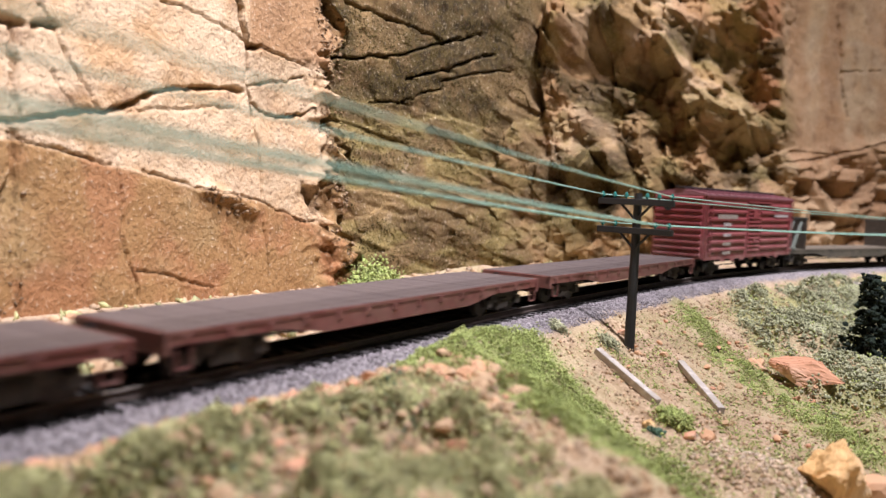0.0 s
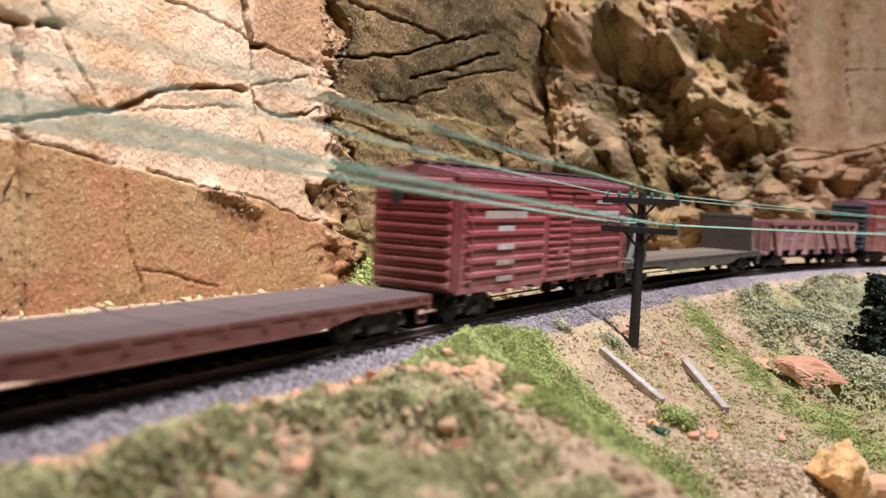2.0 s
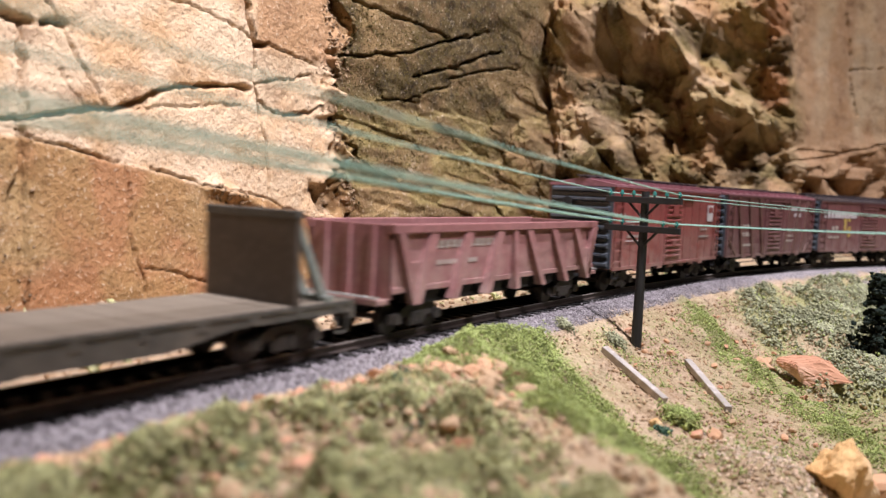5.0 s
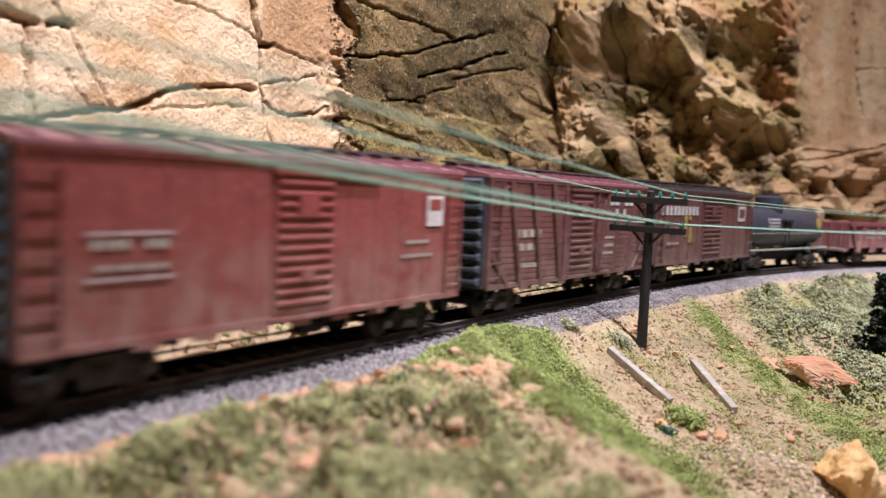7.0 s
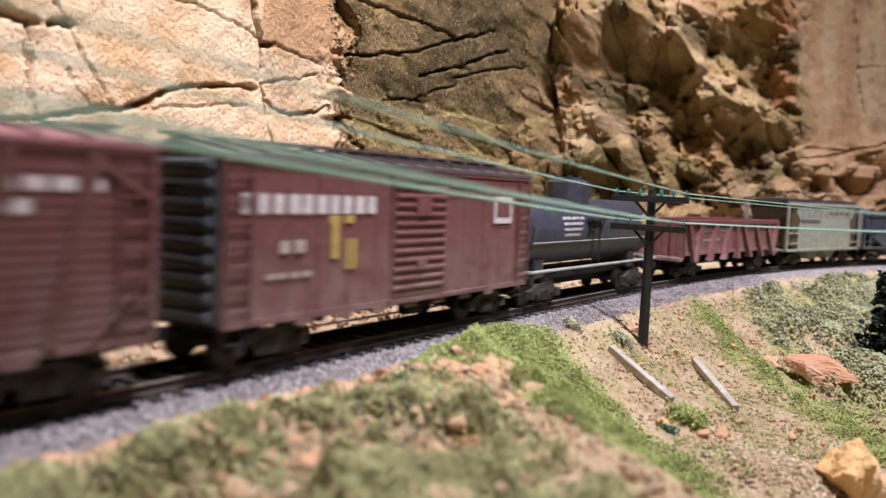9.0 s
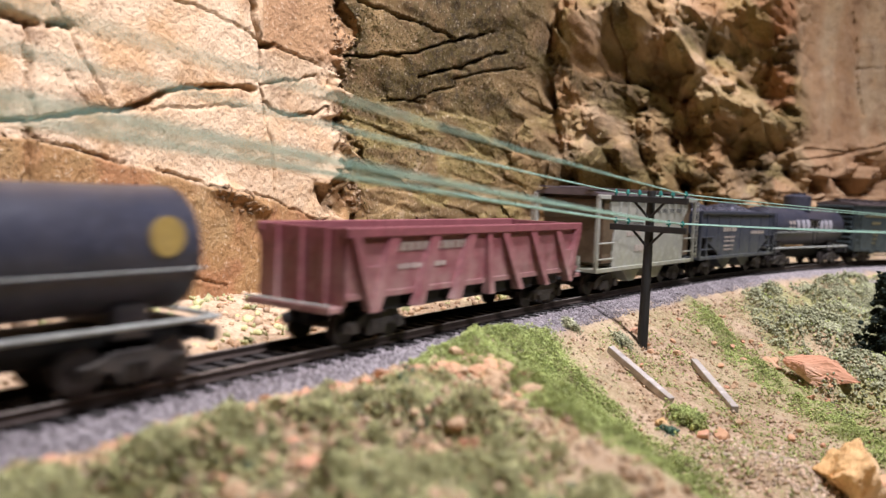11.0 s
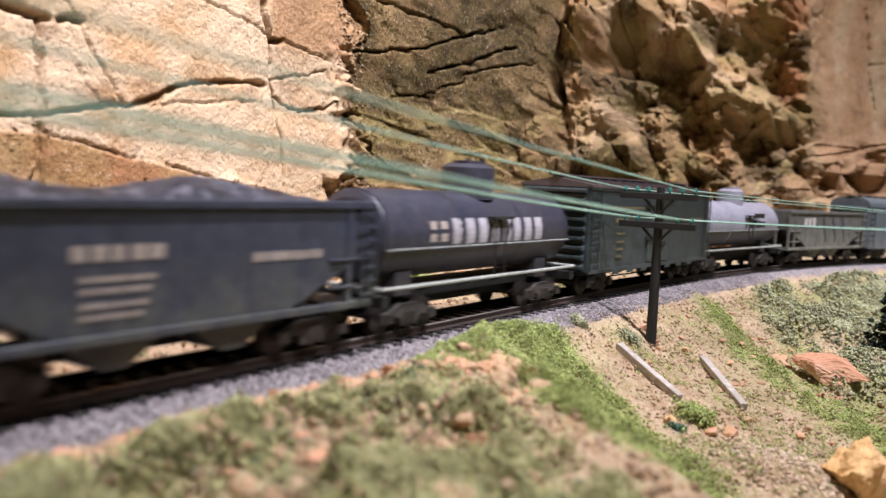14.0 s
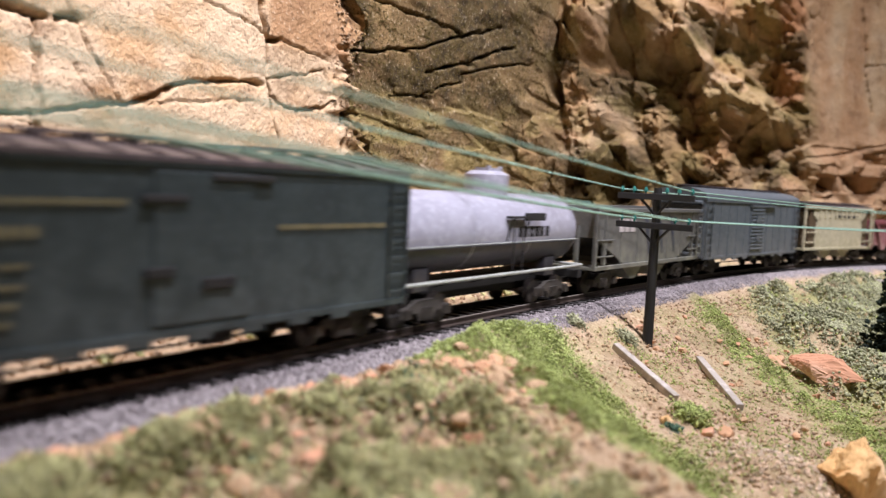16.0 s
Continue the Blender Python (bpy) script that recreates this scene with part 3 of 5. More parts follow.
# ---- poles and wires ----
def line_pole(x, y, foot, arm_z, low_z, turn, k=1.0):
    """A line pole with two crossarms, braces and insulators."""
    ob = tagged(new("utility_pole"), "black wooden line pole with two crossarms and green insulators", "utility pole", "poles along the track")
    part("pole", tube(B(), (0, 0, -6), (0, 0, arm_z - foot + 3.5), 2.2, 12, 1.6), M_BLACK, ob)
    for z, half, pins in ((arm_z - foot, 16 * k, (-14.6, -9.4, -4.4, 4.4, 9.4, 14.6)), (low_z - foot, 16 * k, (-14, -8.5, 8.5, 14))):
        arm = part("crossarm", box(B(), -half, half, -2.9, -1.4, z - 1.3, z + 1.2, 0.15), M_BLACK, ob)
        for side in (-1, 1):
            part("brace", tube(B(), (side * 6.5, -1.5, z - 0.8), (0, -1.2, z - 7.5), 0.55, 6), M_BLACK, ob)
        for p in [q * k for q in pins]:
            bm = tube(B(), (p, -1.6, z + 1), (p, -1.6, z + 2.1), 0.45, 8)
            tube(bm, (p, -1.6, z + 2.0), (p, -1.6, z + 3.0), 0.95, 10, 0.75)
            tube(bm, (p, -1.6, z + 3.0), (p, -1.6, z + 3.8), 0.72, 10, 0.35)
            part("insulator", bm, M_GLASSY, arm, "green glass-like insulator")
    ob.matrix_basis = pose(x * MM, y * MM, foot * MM, 0, 0, turn)
    return ob


POLES = [(-48, 51, 54.8, 48.2), (82, 327, 43.5, 32.0), (352, 596, 36.0, 25.0)]


def make_lines():
    angles = [-34, -37, -46]
    pins = []
    for (x, y, hi, lo), a, k in zip(POLES, angles, (0.6, 1.0, 1.0)):
        line_pole(x, y, gz(x, y), hi, lo, a, k)
        m = pose(x, y, 0, 0, 0, a)
        pins.append([m @ Vector((p * k, -1.6, hi + 2.6)) for p in (-14.6, 14.6)] + [m @ Vector((p * k, -1.6, lo + 2.6)) for p in (-14, -8.5, 8.5, 14)])
    for a, b in zip(pins, pins[1:]):
        for p, q in zip(a, b):
            bm = B()
            rings = []
            out = (q - p).cross(Vector((0, 0, 1))).normalized() * 0.27
            for k in range(25):
                f = k / 24
                mid = p.lerp(q, f) - Vector((0, 0, 2.5 * f * (1 - f)))
                rings.append([bm.verts.new(mid + out * math.cos(a) + Vector((0, 0, 0.27 * math.sin(a)))) for a in [i * math.pi / 3 for i in range(6)]])
            for r0, r1 in zip(rings, rings[1:]):
                for i in range(6):
                    bm.faces.new((r0[i], r0[(i + 1) % 6], r1[(i + 1) % 6], r1[i]))
            tagged(link("wire", bm, M_WIRE), "thin green thread strung between line poles", "wire", "line wires")


make_lines()


# ---- rolling stock: x runs along the car to its rear, y across it (the camera's side is negative), z up from the rail heads ----
def paint_set(name, colour, dust=(0.34, 0.28, 0.21), dusty=0.55, rough_=0.5, top=24.0):
    return painted(name, colour, rough_, dust, dusty, 0.0, top)


P_WINE = paint_set("wine_red_paint", (0.225, 0.040, 0.046), (0.36, 0.24, 0.22), dusty=0.65, top=34)
P_OXIDE = paint_set("oxide_red_paint", (0.205, 0.040, 0.036), (0.36, 0.26, 0.22), dusty=0.8, top=36)
P_BROWN = paint_set("brown_red_paint", (0.122, 0.041, 0.041), (0.30, 0.235, 0.21), dusty=0.65, top=34)
P_BRACE = paint_set("dark_brown_brace_paint", (0.10, 0.038, 0.032), dusty=0.4)
# roof red made paler and pinker: the roofs' sheen is put into the colour
P_ROOFRED = paint_set("sheen_roof_red", (0.25, 0.10, 0.12), dusty=0.2, rough_=0.42)
P_ROOF = paint_set("dark_roof_paint", (0.07, 0.055, 0.06), dusty=0.2, rough_=0.42)
P_END = paint_set("blue_black_paint", (0.050, 0.062, 0.078), dusty=0.15, rough_=0.45)
P_BLACK = paint_set("tank_black_paint", (0.027, 0.030, 0.048), dusty=0.4, rough_=0.4, top=22)
P_SILVER = paint_set("tank_silver_paint", (0.30, 0.30, 0.355), dusty=0.3, rough_=0.4)
P_BEIGE = paint_set("grey_beige_paint", (0.29, 0.293, 0.255), (0.34, 0.34, 0.17), 0.6, 0.55, 26)
P_CREAM = paint_set("yellow_beige_paint", (0.44, 0.40, 0.28), (0.38, 0.34, 0.16), 0.5, 0.55, 26)
P_COALCAR = paint_set("blue_grey_hopper_paint", (0.032, 0.038, 0.062), (0.18, 0.19, 0.13), 0.65, 0.5, 28)
P_GREY = paint_set("worn_grey_hopper_paint", (0.10, 0.10, 0.095), (0.34, 0.34, 0.25), 0.7, 0.55, 28)
P_GREEN = paint_set("dark_green_paint", (0.020, 0.029, 0.031), (0.15, 0.18, 0.18), 0.4, 0.45, 34)
P_SLATE = paint_set("slate_grey_paint", (0.085, 0.105, 0.12), (0.3, 0.28, 0.25), 0.5, 0.5, 26)
P_FLAT = paint_set("maroon_flatcar_paint", (0.135, 0.034, 0.030), dusty=0.25)
P_DECK = earthy("dark_worn_deck", (0.135, 0.108, 0.100), (0.095, 0.075, 0.070), (0.19, 0.155, 0.145), 240, 0.55)
P_BULK = paint_set("grey_green_paint", (0.052, 0.052, 0.046), dusty=0.35)
P_BULKDECK = earthy("worn_plank_deck", (0.20, 0.17, 0.13), (0.14, 0.115, 0.085), (0.27, 0.22, 0.17), 240, 0.7)
P_PALEGREEN = paint_set("pale_green_brace_paint", (0.18, 0.205, 0.18), dusty=0.3)
P_BULKFACE = paint_set("dark_brown_boards", (0.045, 0.034, 0.026), dusty=0.1)
P_INSIDE = paint_set("dark_inner_steel", (0.07, 0.035, 0.03), dusty=0.2)
P_GON = paint_set("dusty_maroon_paint", (0.175, 0.046, 0.054), (0.38, 0.27, 0.23), 1.0, 0.6, 30)
P_PINK = paint_set("faded_pink_paint", (0.225, 0.088, 0.084), (0.38, 0.28, 0.23), 0.85, 0.65, 34)
P_CORNER = paint_set("brown_slope_sheet", (0.085, 0.055, 0.030), dusty=0.25)
P_RUNG = paint_set("pale_rail_paint", (0.34, 0.36, 0.33), dusty=0.2)
M_COAL = earthy("coal_load", (0.05, 0.05, 0.065), (0.02, 0.02, 0.025), (0.20, 0.20, 0.24), 420, 0.45, 1.0, 0.0015)

M_MARK = plain("faded_black_lettering", (0.07, 0.07, 0.065), 0.7)

TRAIN = []


def bolster_truck(car, x):
    """A two-axle truck: side frames with journal boxes and springs, bolster and wheelsets."""
    base = part("truck", box(B(), x - 2.6, x + 2.6, -9, 9, 4.5, 8.0, 0.3), M_TRUCK, car)
    for side in (-1, 1):
        bm = B()
        y0, y1 = side * 10.2, side * 11.8
        outline = [(-13, 3.6), (-13, 6.4), (-9, 6.8), (-4.5, 8.6), (4.5, 8.6), (9, 6.8), (13, 6.4), (13, 3.6), (9, 3.6), (7.5, 5.2), (4.5, 4.6), (4.0, 2.2), (-4.0, 2.2), (-4.5, 4.6), (-7.5, 5.2), (-9, 3.6)]
        prism(bm, [(x + a, b) for a, b in outline], "y", min(y0, y1), max(y0, y1))
        frame_ = part("side_frame", bm, M_TRUCK, base)
        for k in (-10.5, 10.5):
            part("journal_box", box(B(), x + k - 1.7, x + k + 1.7, min(y1, y1 + side * 1.2), max(y1, y1 + side * 1.2), 3.4, 6.6, 0.3), M_TRUCK, frame_)
        bm = B()
        for k in (-2.0, 0.0, 2.0):
            tube(bm, (x + k, side * 12.0, 2.8), (x + k, side * 12.0, 6.4), 0.8, 8)
        part("spring", bm, M_TRUCK, frame_)
    for k in (-10.5, 10.5):
        bm = tube(B(), (x + k, -8.9, 4.8), (x + k, 8.9, 4.8), 1.0, 8)
        for side in (-1, 1):
            tube(bm, (x + k, side * 7.3, 4.8), (x + k, side * 8.9, 4.8), 4.75, 20)
            tube(bm, (x + k, side * 6.9, 4.8), (x + k, side * 7.3, 4.8), 5.3, 20)
        part("wheelset", bm, M_WHEEL, base)


def running_gear(car, length, sill=8.2, inset=20.0, low=True):
    """Trucks, centre sill, brake gear and couplers."""
    for k in (-1, 1):
        bolster_truck(car, k * (length / 2 - inset))
        x = k * length / 2
        bm = box(B(), min(x - k * 5, x + k * 2.5), max(x - k * 5, x + k * 2.5), -2.2, 2.2, 6.6, 9.6, 0.3)
        box(bm, min(x + k * 2.4, x + k * 6.4), max(x + k * 2.4, x + k * 6.4), -1.5, 1.3, 6.8, 9.2, 0.5)
        part("coupler", bm, M_UNDER, car)
    part("centre_sill", box(B(), -length / 2 + 2, length / 2 - 2, -3.2, 3.2, sill - 1.0, sill + 3.2), M_UNDER, car)
    if low:
        tank = tube(B(), (-16, 8, 7.6), (-2, 8, 7.6), 2.6, 12)
        part("brake_reservoir", tank, M_UNDER, car)
        part("brake_cylinder", tube(B(), (6, -9.5, 7.4), (14, -9.5, 7.4), 2.1, 12), M_UNDER, car)
        part("brake_rod", tube(B(), (-length / 2 + 24, -6, 5.6), (length / 2 - 24, -6, 5.6), 0.35, 6), M_UNDER, car)
        for x in np.linspace(-length / 4, length / 4, 4):
            part("crossbearer", box(B(), x - 1, x + 1, -14.5, 14.5, sill + 0.6, sill + 3.0), M_UNDER, car)


def glyphs(car, x0, x1, z0, z1, material, count, y=-16.62, seed=1, label="unreadable faded lettering"):
    """A line of unreadable lettering: plain bars of its size."""
    rng = random.Random(seed)
    w = (x1 - x0) / count
    bm = B()
    for i in range(count):
        a = x0 + i * w
        box(bm, a + 0.10 * w, a + w * rng.uniform(0.72, 0.9), y - 0.06, y + 0.14, z0, z1)
    return part("lettering", bm, material, car, label)


def car_base(label, centre, length, kind="freight car"):
    ob = tagged(new("_".join(kind.split())), label, kind, "cars of the freight train")
    TRAIN.append((ob, centre, length))
    return ob


def ladder(car, x, side, z0, z1, material, wide=9.0, rungs=7):
    y = side * 17.2
    rails = part("ladder", box(B(), x - 0.3, x + 0.3, y - 0.25, y + 0.25, z0, z1), material, car)
    part("ladder_rail", box(B(), x + wide - 0.3, x + wide + 0.3, y - 0.25, y + 0.25, z0, z1), material, rails)
    for i in range(rungs):
        z = z0 + (z1 - z0) * (i + 0.5) / rungs
        part("rung", box(B(), x, x + wide, y - 0.22, y + 0.22, z - 0.22, z + 0.22), material, rails)


def box_car(label, centre, length, body, roof, end, door=None, side="plain", sill=11.3, eave=49.4, peak=52.6, door_x=(-10.3, 10.8), boards=True, ends_ribs=9, walk_=True, round_roof=False):
    car = car_base(label, centre, length, "boxcar")
    h = length / 2
    part("body", box(B(), -h, h, -16.2, 16.2, sill, eave, 0.35), body, car)
    part("underframe", box(B(), -h + 1, h - 1, -15, 15, sill - 1.2, sill + 0.2), M_UNDER, car)
    # roof with seams
    if round_roof:
        outline = [(-16.9, eave - 0.5)] + [(16.9 * math.cos(a), eave + (peak - eave) * math.sin(a) ** 0.8) for a in [math.pi * (12 - i) / 12 for i in range(1, 12)]] + [(16.9, eave - 0.5)]
    else:
        outline = [(-17.0, eave - 0.6), (-17.0, eave + 0.5), (0, peak), (17.0, eave + 0.5), (17.0, eave - 0.6)]
    top = part("roof", prism(B(), outline, "x", -h - 0.6, h + 0.6), roof, car)
    if not round_roof:
        for x in np.linspace(-h + 4, h - 4, 15):
            part("roof_rib", prism(B(), [(-16.8, eave + 0.55), (-16.8, eave + 1.05), (0, peak + 0.55), (16.8, eave + 1.05), (16.8, eave + 0.55), (0, peak - 0.05)], "x", x - 0.45, x + 0.45), roof, top)
    if walk_:
        bm = B()
        for y in (-1.9, 0, 1.9):
            box(bm, -h - 1.5, h + 1.5, y - 0.8, y + 0.8, peak + 0.7, peak + 1.3)
        for x in np.linspace(-h + 2, h - 2, 14):
            box(bm, x - 0.6, x + 0.6, -2.7, 2.7, peak - 0.4, peak + 0.7)
        part("running_board", bm, P_ROOF, car)
    # corrugated ends
    for k in (-1, 1):
        plate = part("end_panel", box(B(), min(k * h, k * (h + 0.3)), max(k * h, k * (h + 0.3)), -16.0, 16.0, sill + 0.2, eave), end, car)
        for i in range(ends_ribs):
            z = sill + 2.2 + (eave - sill - 4.5) * i / (ends_ribs - 1)
            bm = B()
            prism(bm, [(k * h, z - 1.5), (k * (h + 2.4), z - 0.45), (k * (h + 2.4), z + 0.45), (k * h, z + 1.5)], "y", -14.6, 14.6)
            part("end_rib", bm, end, plate)
        tube_ = tube(B(), (k * (h + 2.8), 6, eave - 8), (k * (h + 3.3), 6, eave - 8), 2.4, 16)
        part("brake_wheel", tube_, M_UNDER, car)
    # sides
    for sd in (-1, 1):
        y = sd * 16.2
        lo, hi = (y - 0.6, y) if sd < 0 else (y, y + 0.6)
        d0, d1 = door_x
        bm = box(B(), -h + 0.3, h - 0.3, lo, hi, sill - 0.6, sill + 1.0)
        for x in np.linspace(-h * 0.62, h * 0.62, 7):
            box(bm, x - 3.2, x + 3.2, lo + 0.05, hi - 0.05, sill - 1.9, sill - 0.5)
        part("side_sill", bm, body, car)
        part("eave_strip", box(B(), -h, h, lo, hi, eave - 1.6, eave - 0.4), body, car)
        if side == "ribbed":
            for x0, x1 in ((-h + 6, d0 - 2), (d1 + 2, h - 6)):
                for z in np.linspace(sill + 5.2, eave - 5.2, 7):
                    w = sd * 1.15
                    bm = B()
                    prism(bm, [(y, z - 1.3), (y + w, z - 0.55), (y + w, z + 0.55), (y, z + 1.3)], "x", x0, x1)
                    part("side_rib", bm, body, car)
        elif side == "braced":
            for z in np.arange(sill + 2, eave - 2, 2.05):
                part("board", box(B(), -h + 0.6, h - 0.6, y - 0.16 if sd < 0 else y, y if sd < 0 else y + 0.16, z, z + 1.75), body, car)
            for x0, x1 in ((-h * 0.80, -h * 0.68), (-h * 0.58, -h * 0.46), (-h * 0.36, -h * 0.24), (h * 0.38, h * 0.26), (h * 0.60, h * 0.48), (h * 0.82, h * 0.70)):
                outline = [(x0 - 1.3, eave - 1.5), (x0 + 1.3, eave - 1.5), (x1 + 1.3, sill + 1), (x1 - 1.3, sill + 1)]
                part("diagonal_brace", prism(B(), outline, "y", min(y, y + sd * 1.3), max(y, y + sd * 1.3)), P_BRACE, car)
            for x in (-h + 1, h - 1, -h * 0.20, h * 0.22):
                part("post", box(B(), x - 0.8, x + 0.8, min(y, y + sd * 1.2), max(y, y + sd * 1.2), sill, eave - 1), body, car)
            for x0, x1 in ((-h + 2, -h * 0.80), (h - 2, h * 0.81)):
                for z0, z1 in ((sill + 12, sill + 1.5), (eave - 10, eave - 2)):
                    prism_ = prism(B(), [(x0 - 0.8, z0), (x0 + 0.8, z0 + 1), (x1 + 0.8, z1), (x1 - 0.8, z1 - 1)], "y", min(y, y + sd * 1.0), max(y, y + sd * 1.0))
                    part("diagonal_brace", prism_, P_BRACE, car)
        elif side == "plain":
            for x in np.linspace(-h + 9, h - 9, 12):
                if not d0 - 2 < x < d1 + 2:
                    part("seam", box(B(), x - 0.25, x + 0.25, min(y, y + sd * 0.2), max(y, y + sd * 0.2), sill + 1, eave - 1.6), body, car)
        if door:
            w = sd * 1.1
            leaf = part("door", box(B(), d0, d1, min(y, y + sd * 0.7), max(y, y + sd * 0.7), sill + 1.2, eave - 3.2), door, car)
            for i, z in enumerate(np.linspace(sill + 4, eave - 5.5, 12)):
                x0, x1 = (d0 + 1, d1 - 1)
                bm = B()
                w0, w1 = y + sd * 0.7, y + sd * 1.55
                prism(bm, [(w0, z - 0.8), (w1, z - 0.3), (w1, z + 0.3), (w0, z + 0.8)], "x", x0, x1)
                part("door_rib", bm, door, leaf)
            part("placard_board", box(B(), (d0 + d1) / 2 - 3.6, (d0 + d1) / 2 + 3.6, min(y, y + sd * 1.9), max(y, y + sd * 1.9), eave - 13.5, eave - 8.5), door, leaf)
            part("placard_board", box(B(), (d0 + d1) / 2 - 2.2, (d0 + d1) / 2 + 2.2, min(y, y + sd * 1.9), max(y, y + sd * 1.9), sill + 9, sill + 12), door, leaf)
            for z in (sill + 0.4, eave - 2.9):
                part("door_track", box(B(), d0 - 1, d1 + (d1 - d0) * 0.9, min(y, y + sd * 1.6), max(y, y + sd * 1.6), z - 0.6, z + 0.5), body, car)
        ladder(car, -h + 0.8, sd, sill + 1, eave - 2, body, 7.5, 7)
        ladder(car, h - 8.3, sd, sill + 1, eave - 2, body, 7.5, 7)
        for k in (-1, 1):
            x = k * (h - 4.5)
            bm = B()
            for q in (-2.8, 2.8):
                tube(bm, (x + q, y, sill - 0.4), (x + q, y, sill - 4.2), 0.3, 6)
            tube(bm, (x - 2.8, y, sill - 4.2), (x + 2.8, y, sill - 4.2), 0.3, 6)
            part("stirrup_step", bm, M_UNDER, car)
    running_gear(car, length)
    return car


def flat_car(label, centre, length, deck_z, sill_m, deck_m, belly=6.0, pocket=0.4):
    car = car_base(label, centre, length, "flatcar")
    h = length / 2
    for sd in (-1, 1):
        y = sd * 15.8
        outline = [(-h, deck_z - 0.9), (-h, deck_z - 3.4), (-h * 0.60, deck_z - 3.6), (-h * 0.42, deck_z - belly), (h * 0.42, deck_z - belly), (h * 0.60, deck_z - 3.6), (h, deck_z - 3.4), (h, deck_z - 0.9)]
        rail = part("side_sill", prism(B(), outline, "y", min(y, y - sd * 1.4), max(y, y - sd * 1.4)), sill_m, car)
        for x in np.linspace(-h + 6, h - 6, 14):
            part("stake_pocket", box(B(), x - 1.1, x + 1.1, min(y, y + sd * pocket), max(y, y + sd * pocket), deck_z - 3.2, deck_z - 1.1, 0.1), sill_m, rail)
        part("edge_rail", box(B(), -h, h, min(y + sd * 0.3, y - sd * 1.0), max(y + sd * 0.3, y - sd * 1.0), deck_z - 1.2, deck_z - 0.25), sill_m, car)
    bed = part("deck", box(B(), -h + 0.8, h - 0.8, -15.6, 15.6, deck_z - 1.8, deck_z - 0.55), deck_m, car)
    me = None
    count = int((length - 2) / 2.9)
    for i in range(count):
        x = -h + 1.0 + 2.9 * i
        if me is None:
            first = part("plank", box(B(), 0.06, 2.8, -15.5, 15.5, -0.6, 0.0, 0.08), deck_m, bed)
            me, ob = first.data, first
        else:
            ob = new("plank", me)
            ob.parent = bed
        ob.location = (x * MM, 0, (deck_z + random.uniform(-0.08, 0.06)) * MM)
    for k in (-1, 1):
        x = k * h
        part("end_beam", box(B(), min(x, x - k * 1.6), max(x, x - k * 1.6), -16.2, 16.2, deck_z - 5.2, deck_z - 0.2, 0.2), sill_m, car)
        part("brake_wheel", tube(B(), (x + k * 0.4, 9, deck_z - 2.6), (x + k * 0.9, 9, deck_z - 2.6), 1.8, 14), M_UNDER, car)
        bm = B()
        for q in (3, 7):
            tube(bm, (x - k * q, -16.0, deck_z - 4.2), (x - k * q, -16.0, deck_z - 8.4), 0.3, 6)
        tube(bm, (x - k * 3, -16.0, deck_z - 8.4), (x - k * 7, -16.0, deck_z - 8.4), 0.3, 6)
        part("stirrup_step", bm, sill_m, car)
    running_gear(car, length, deck_z - 6.2, 21.0)
    return car


def bulkhead_car(label, centre, length, face):
    car = flat_car(label, centre, length, 13.9, P_BULK, P_BULKDECK, 6.6, 0.3)
    for k in (-1, 1):
        x = k * face
        wall = part("bulkhead", box(B(), x - 1.0, x + 1.0, -16.4, 16.4, 13.9, 37.0, 0.25), P_BULKFACE, car, "dark boarded bulkhead")
        part("top_rail", box(B(), x - 1.3, x + 1.3, -16.7, 16.7, 35.2, 37.3, 0.25), P_BULK, wall)
        for y in (-13.5, -7, 0, 7, 13.5):
            bm = B()
            a, b = Vector((x + k * 1.2, y, 34.0)), Vector((x + k * 12.5, y, 14.4))
            prism(bm, [(a.x, a.z), (a.x + k * 1.8, a.z), (b.x + k * 1.2, b.z), (b.x - k * 1.6, b.z)], "y", y - 0.8, y + 0.8)
            part("brace", bm, P_PALEGREEN, wall)
        part("brace_beam", box(B(), min(x + k * 11, x + k * 14), max(x + k * 11, x + k * 14), -15.8, 15.8, 13.6, 15.4, 0.2), P_PALEGREEN, wall)
    return car


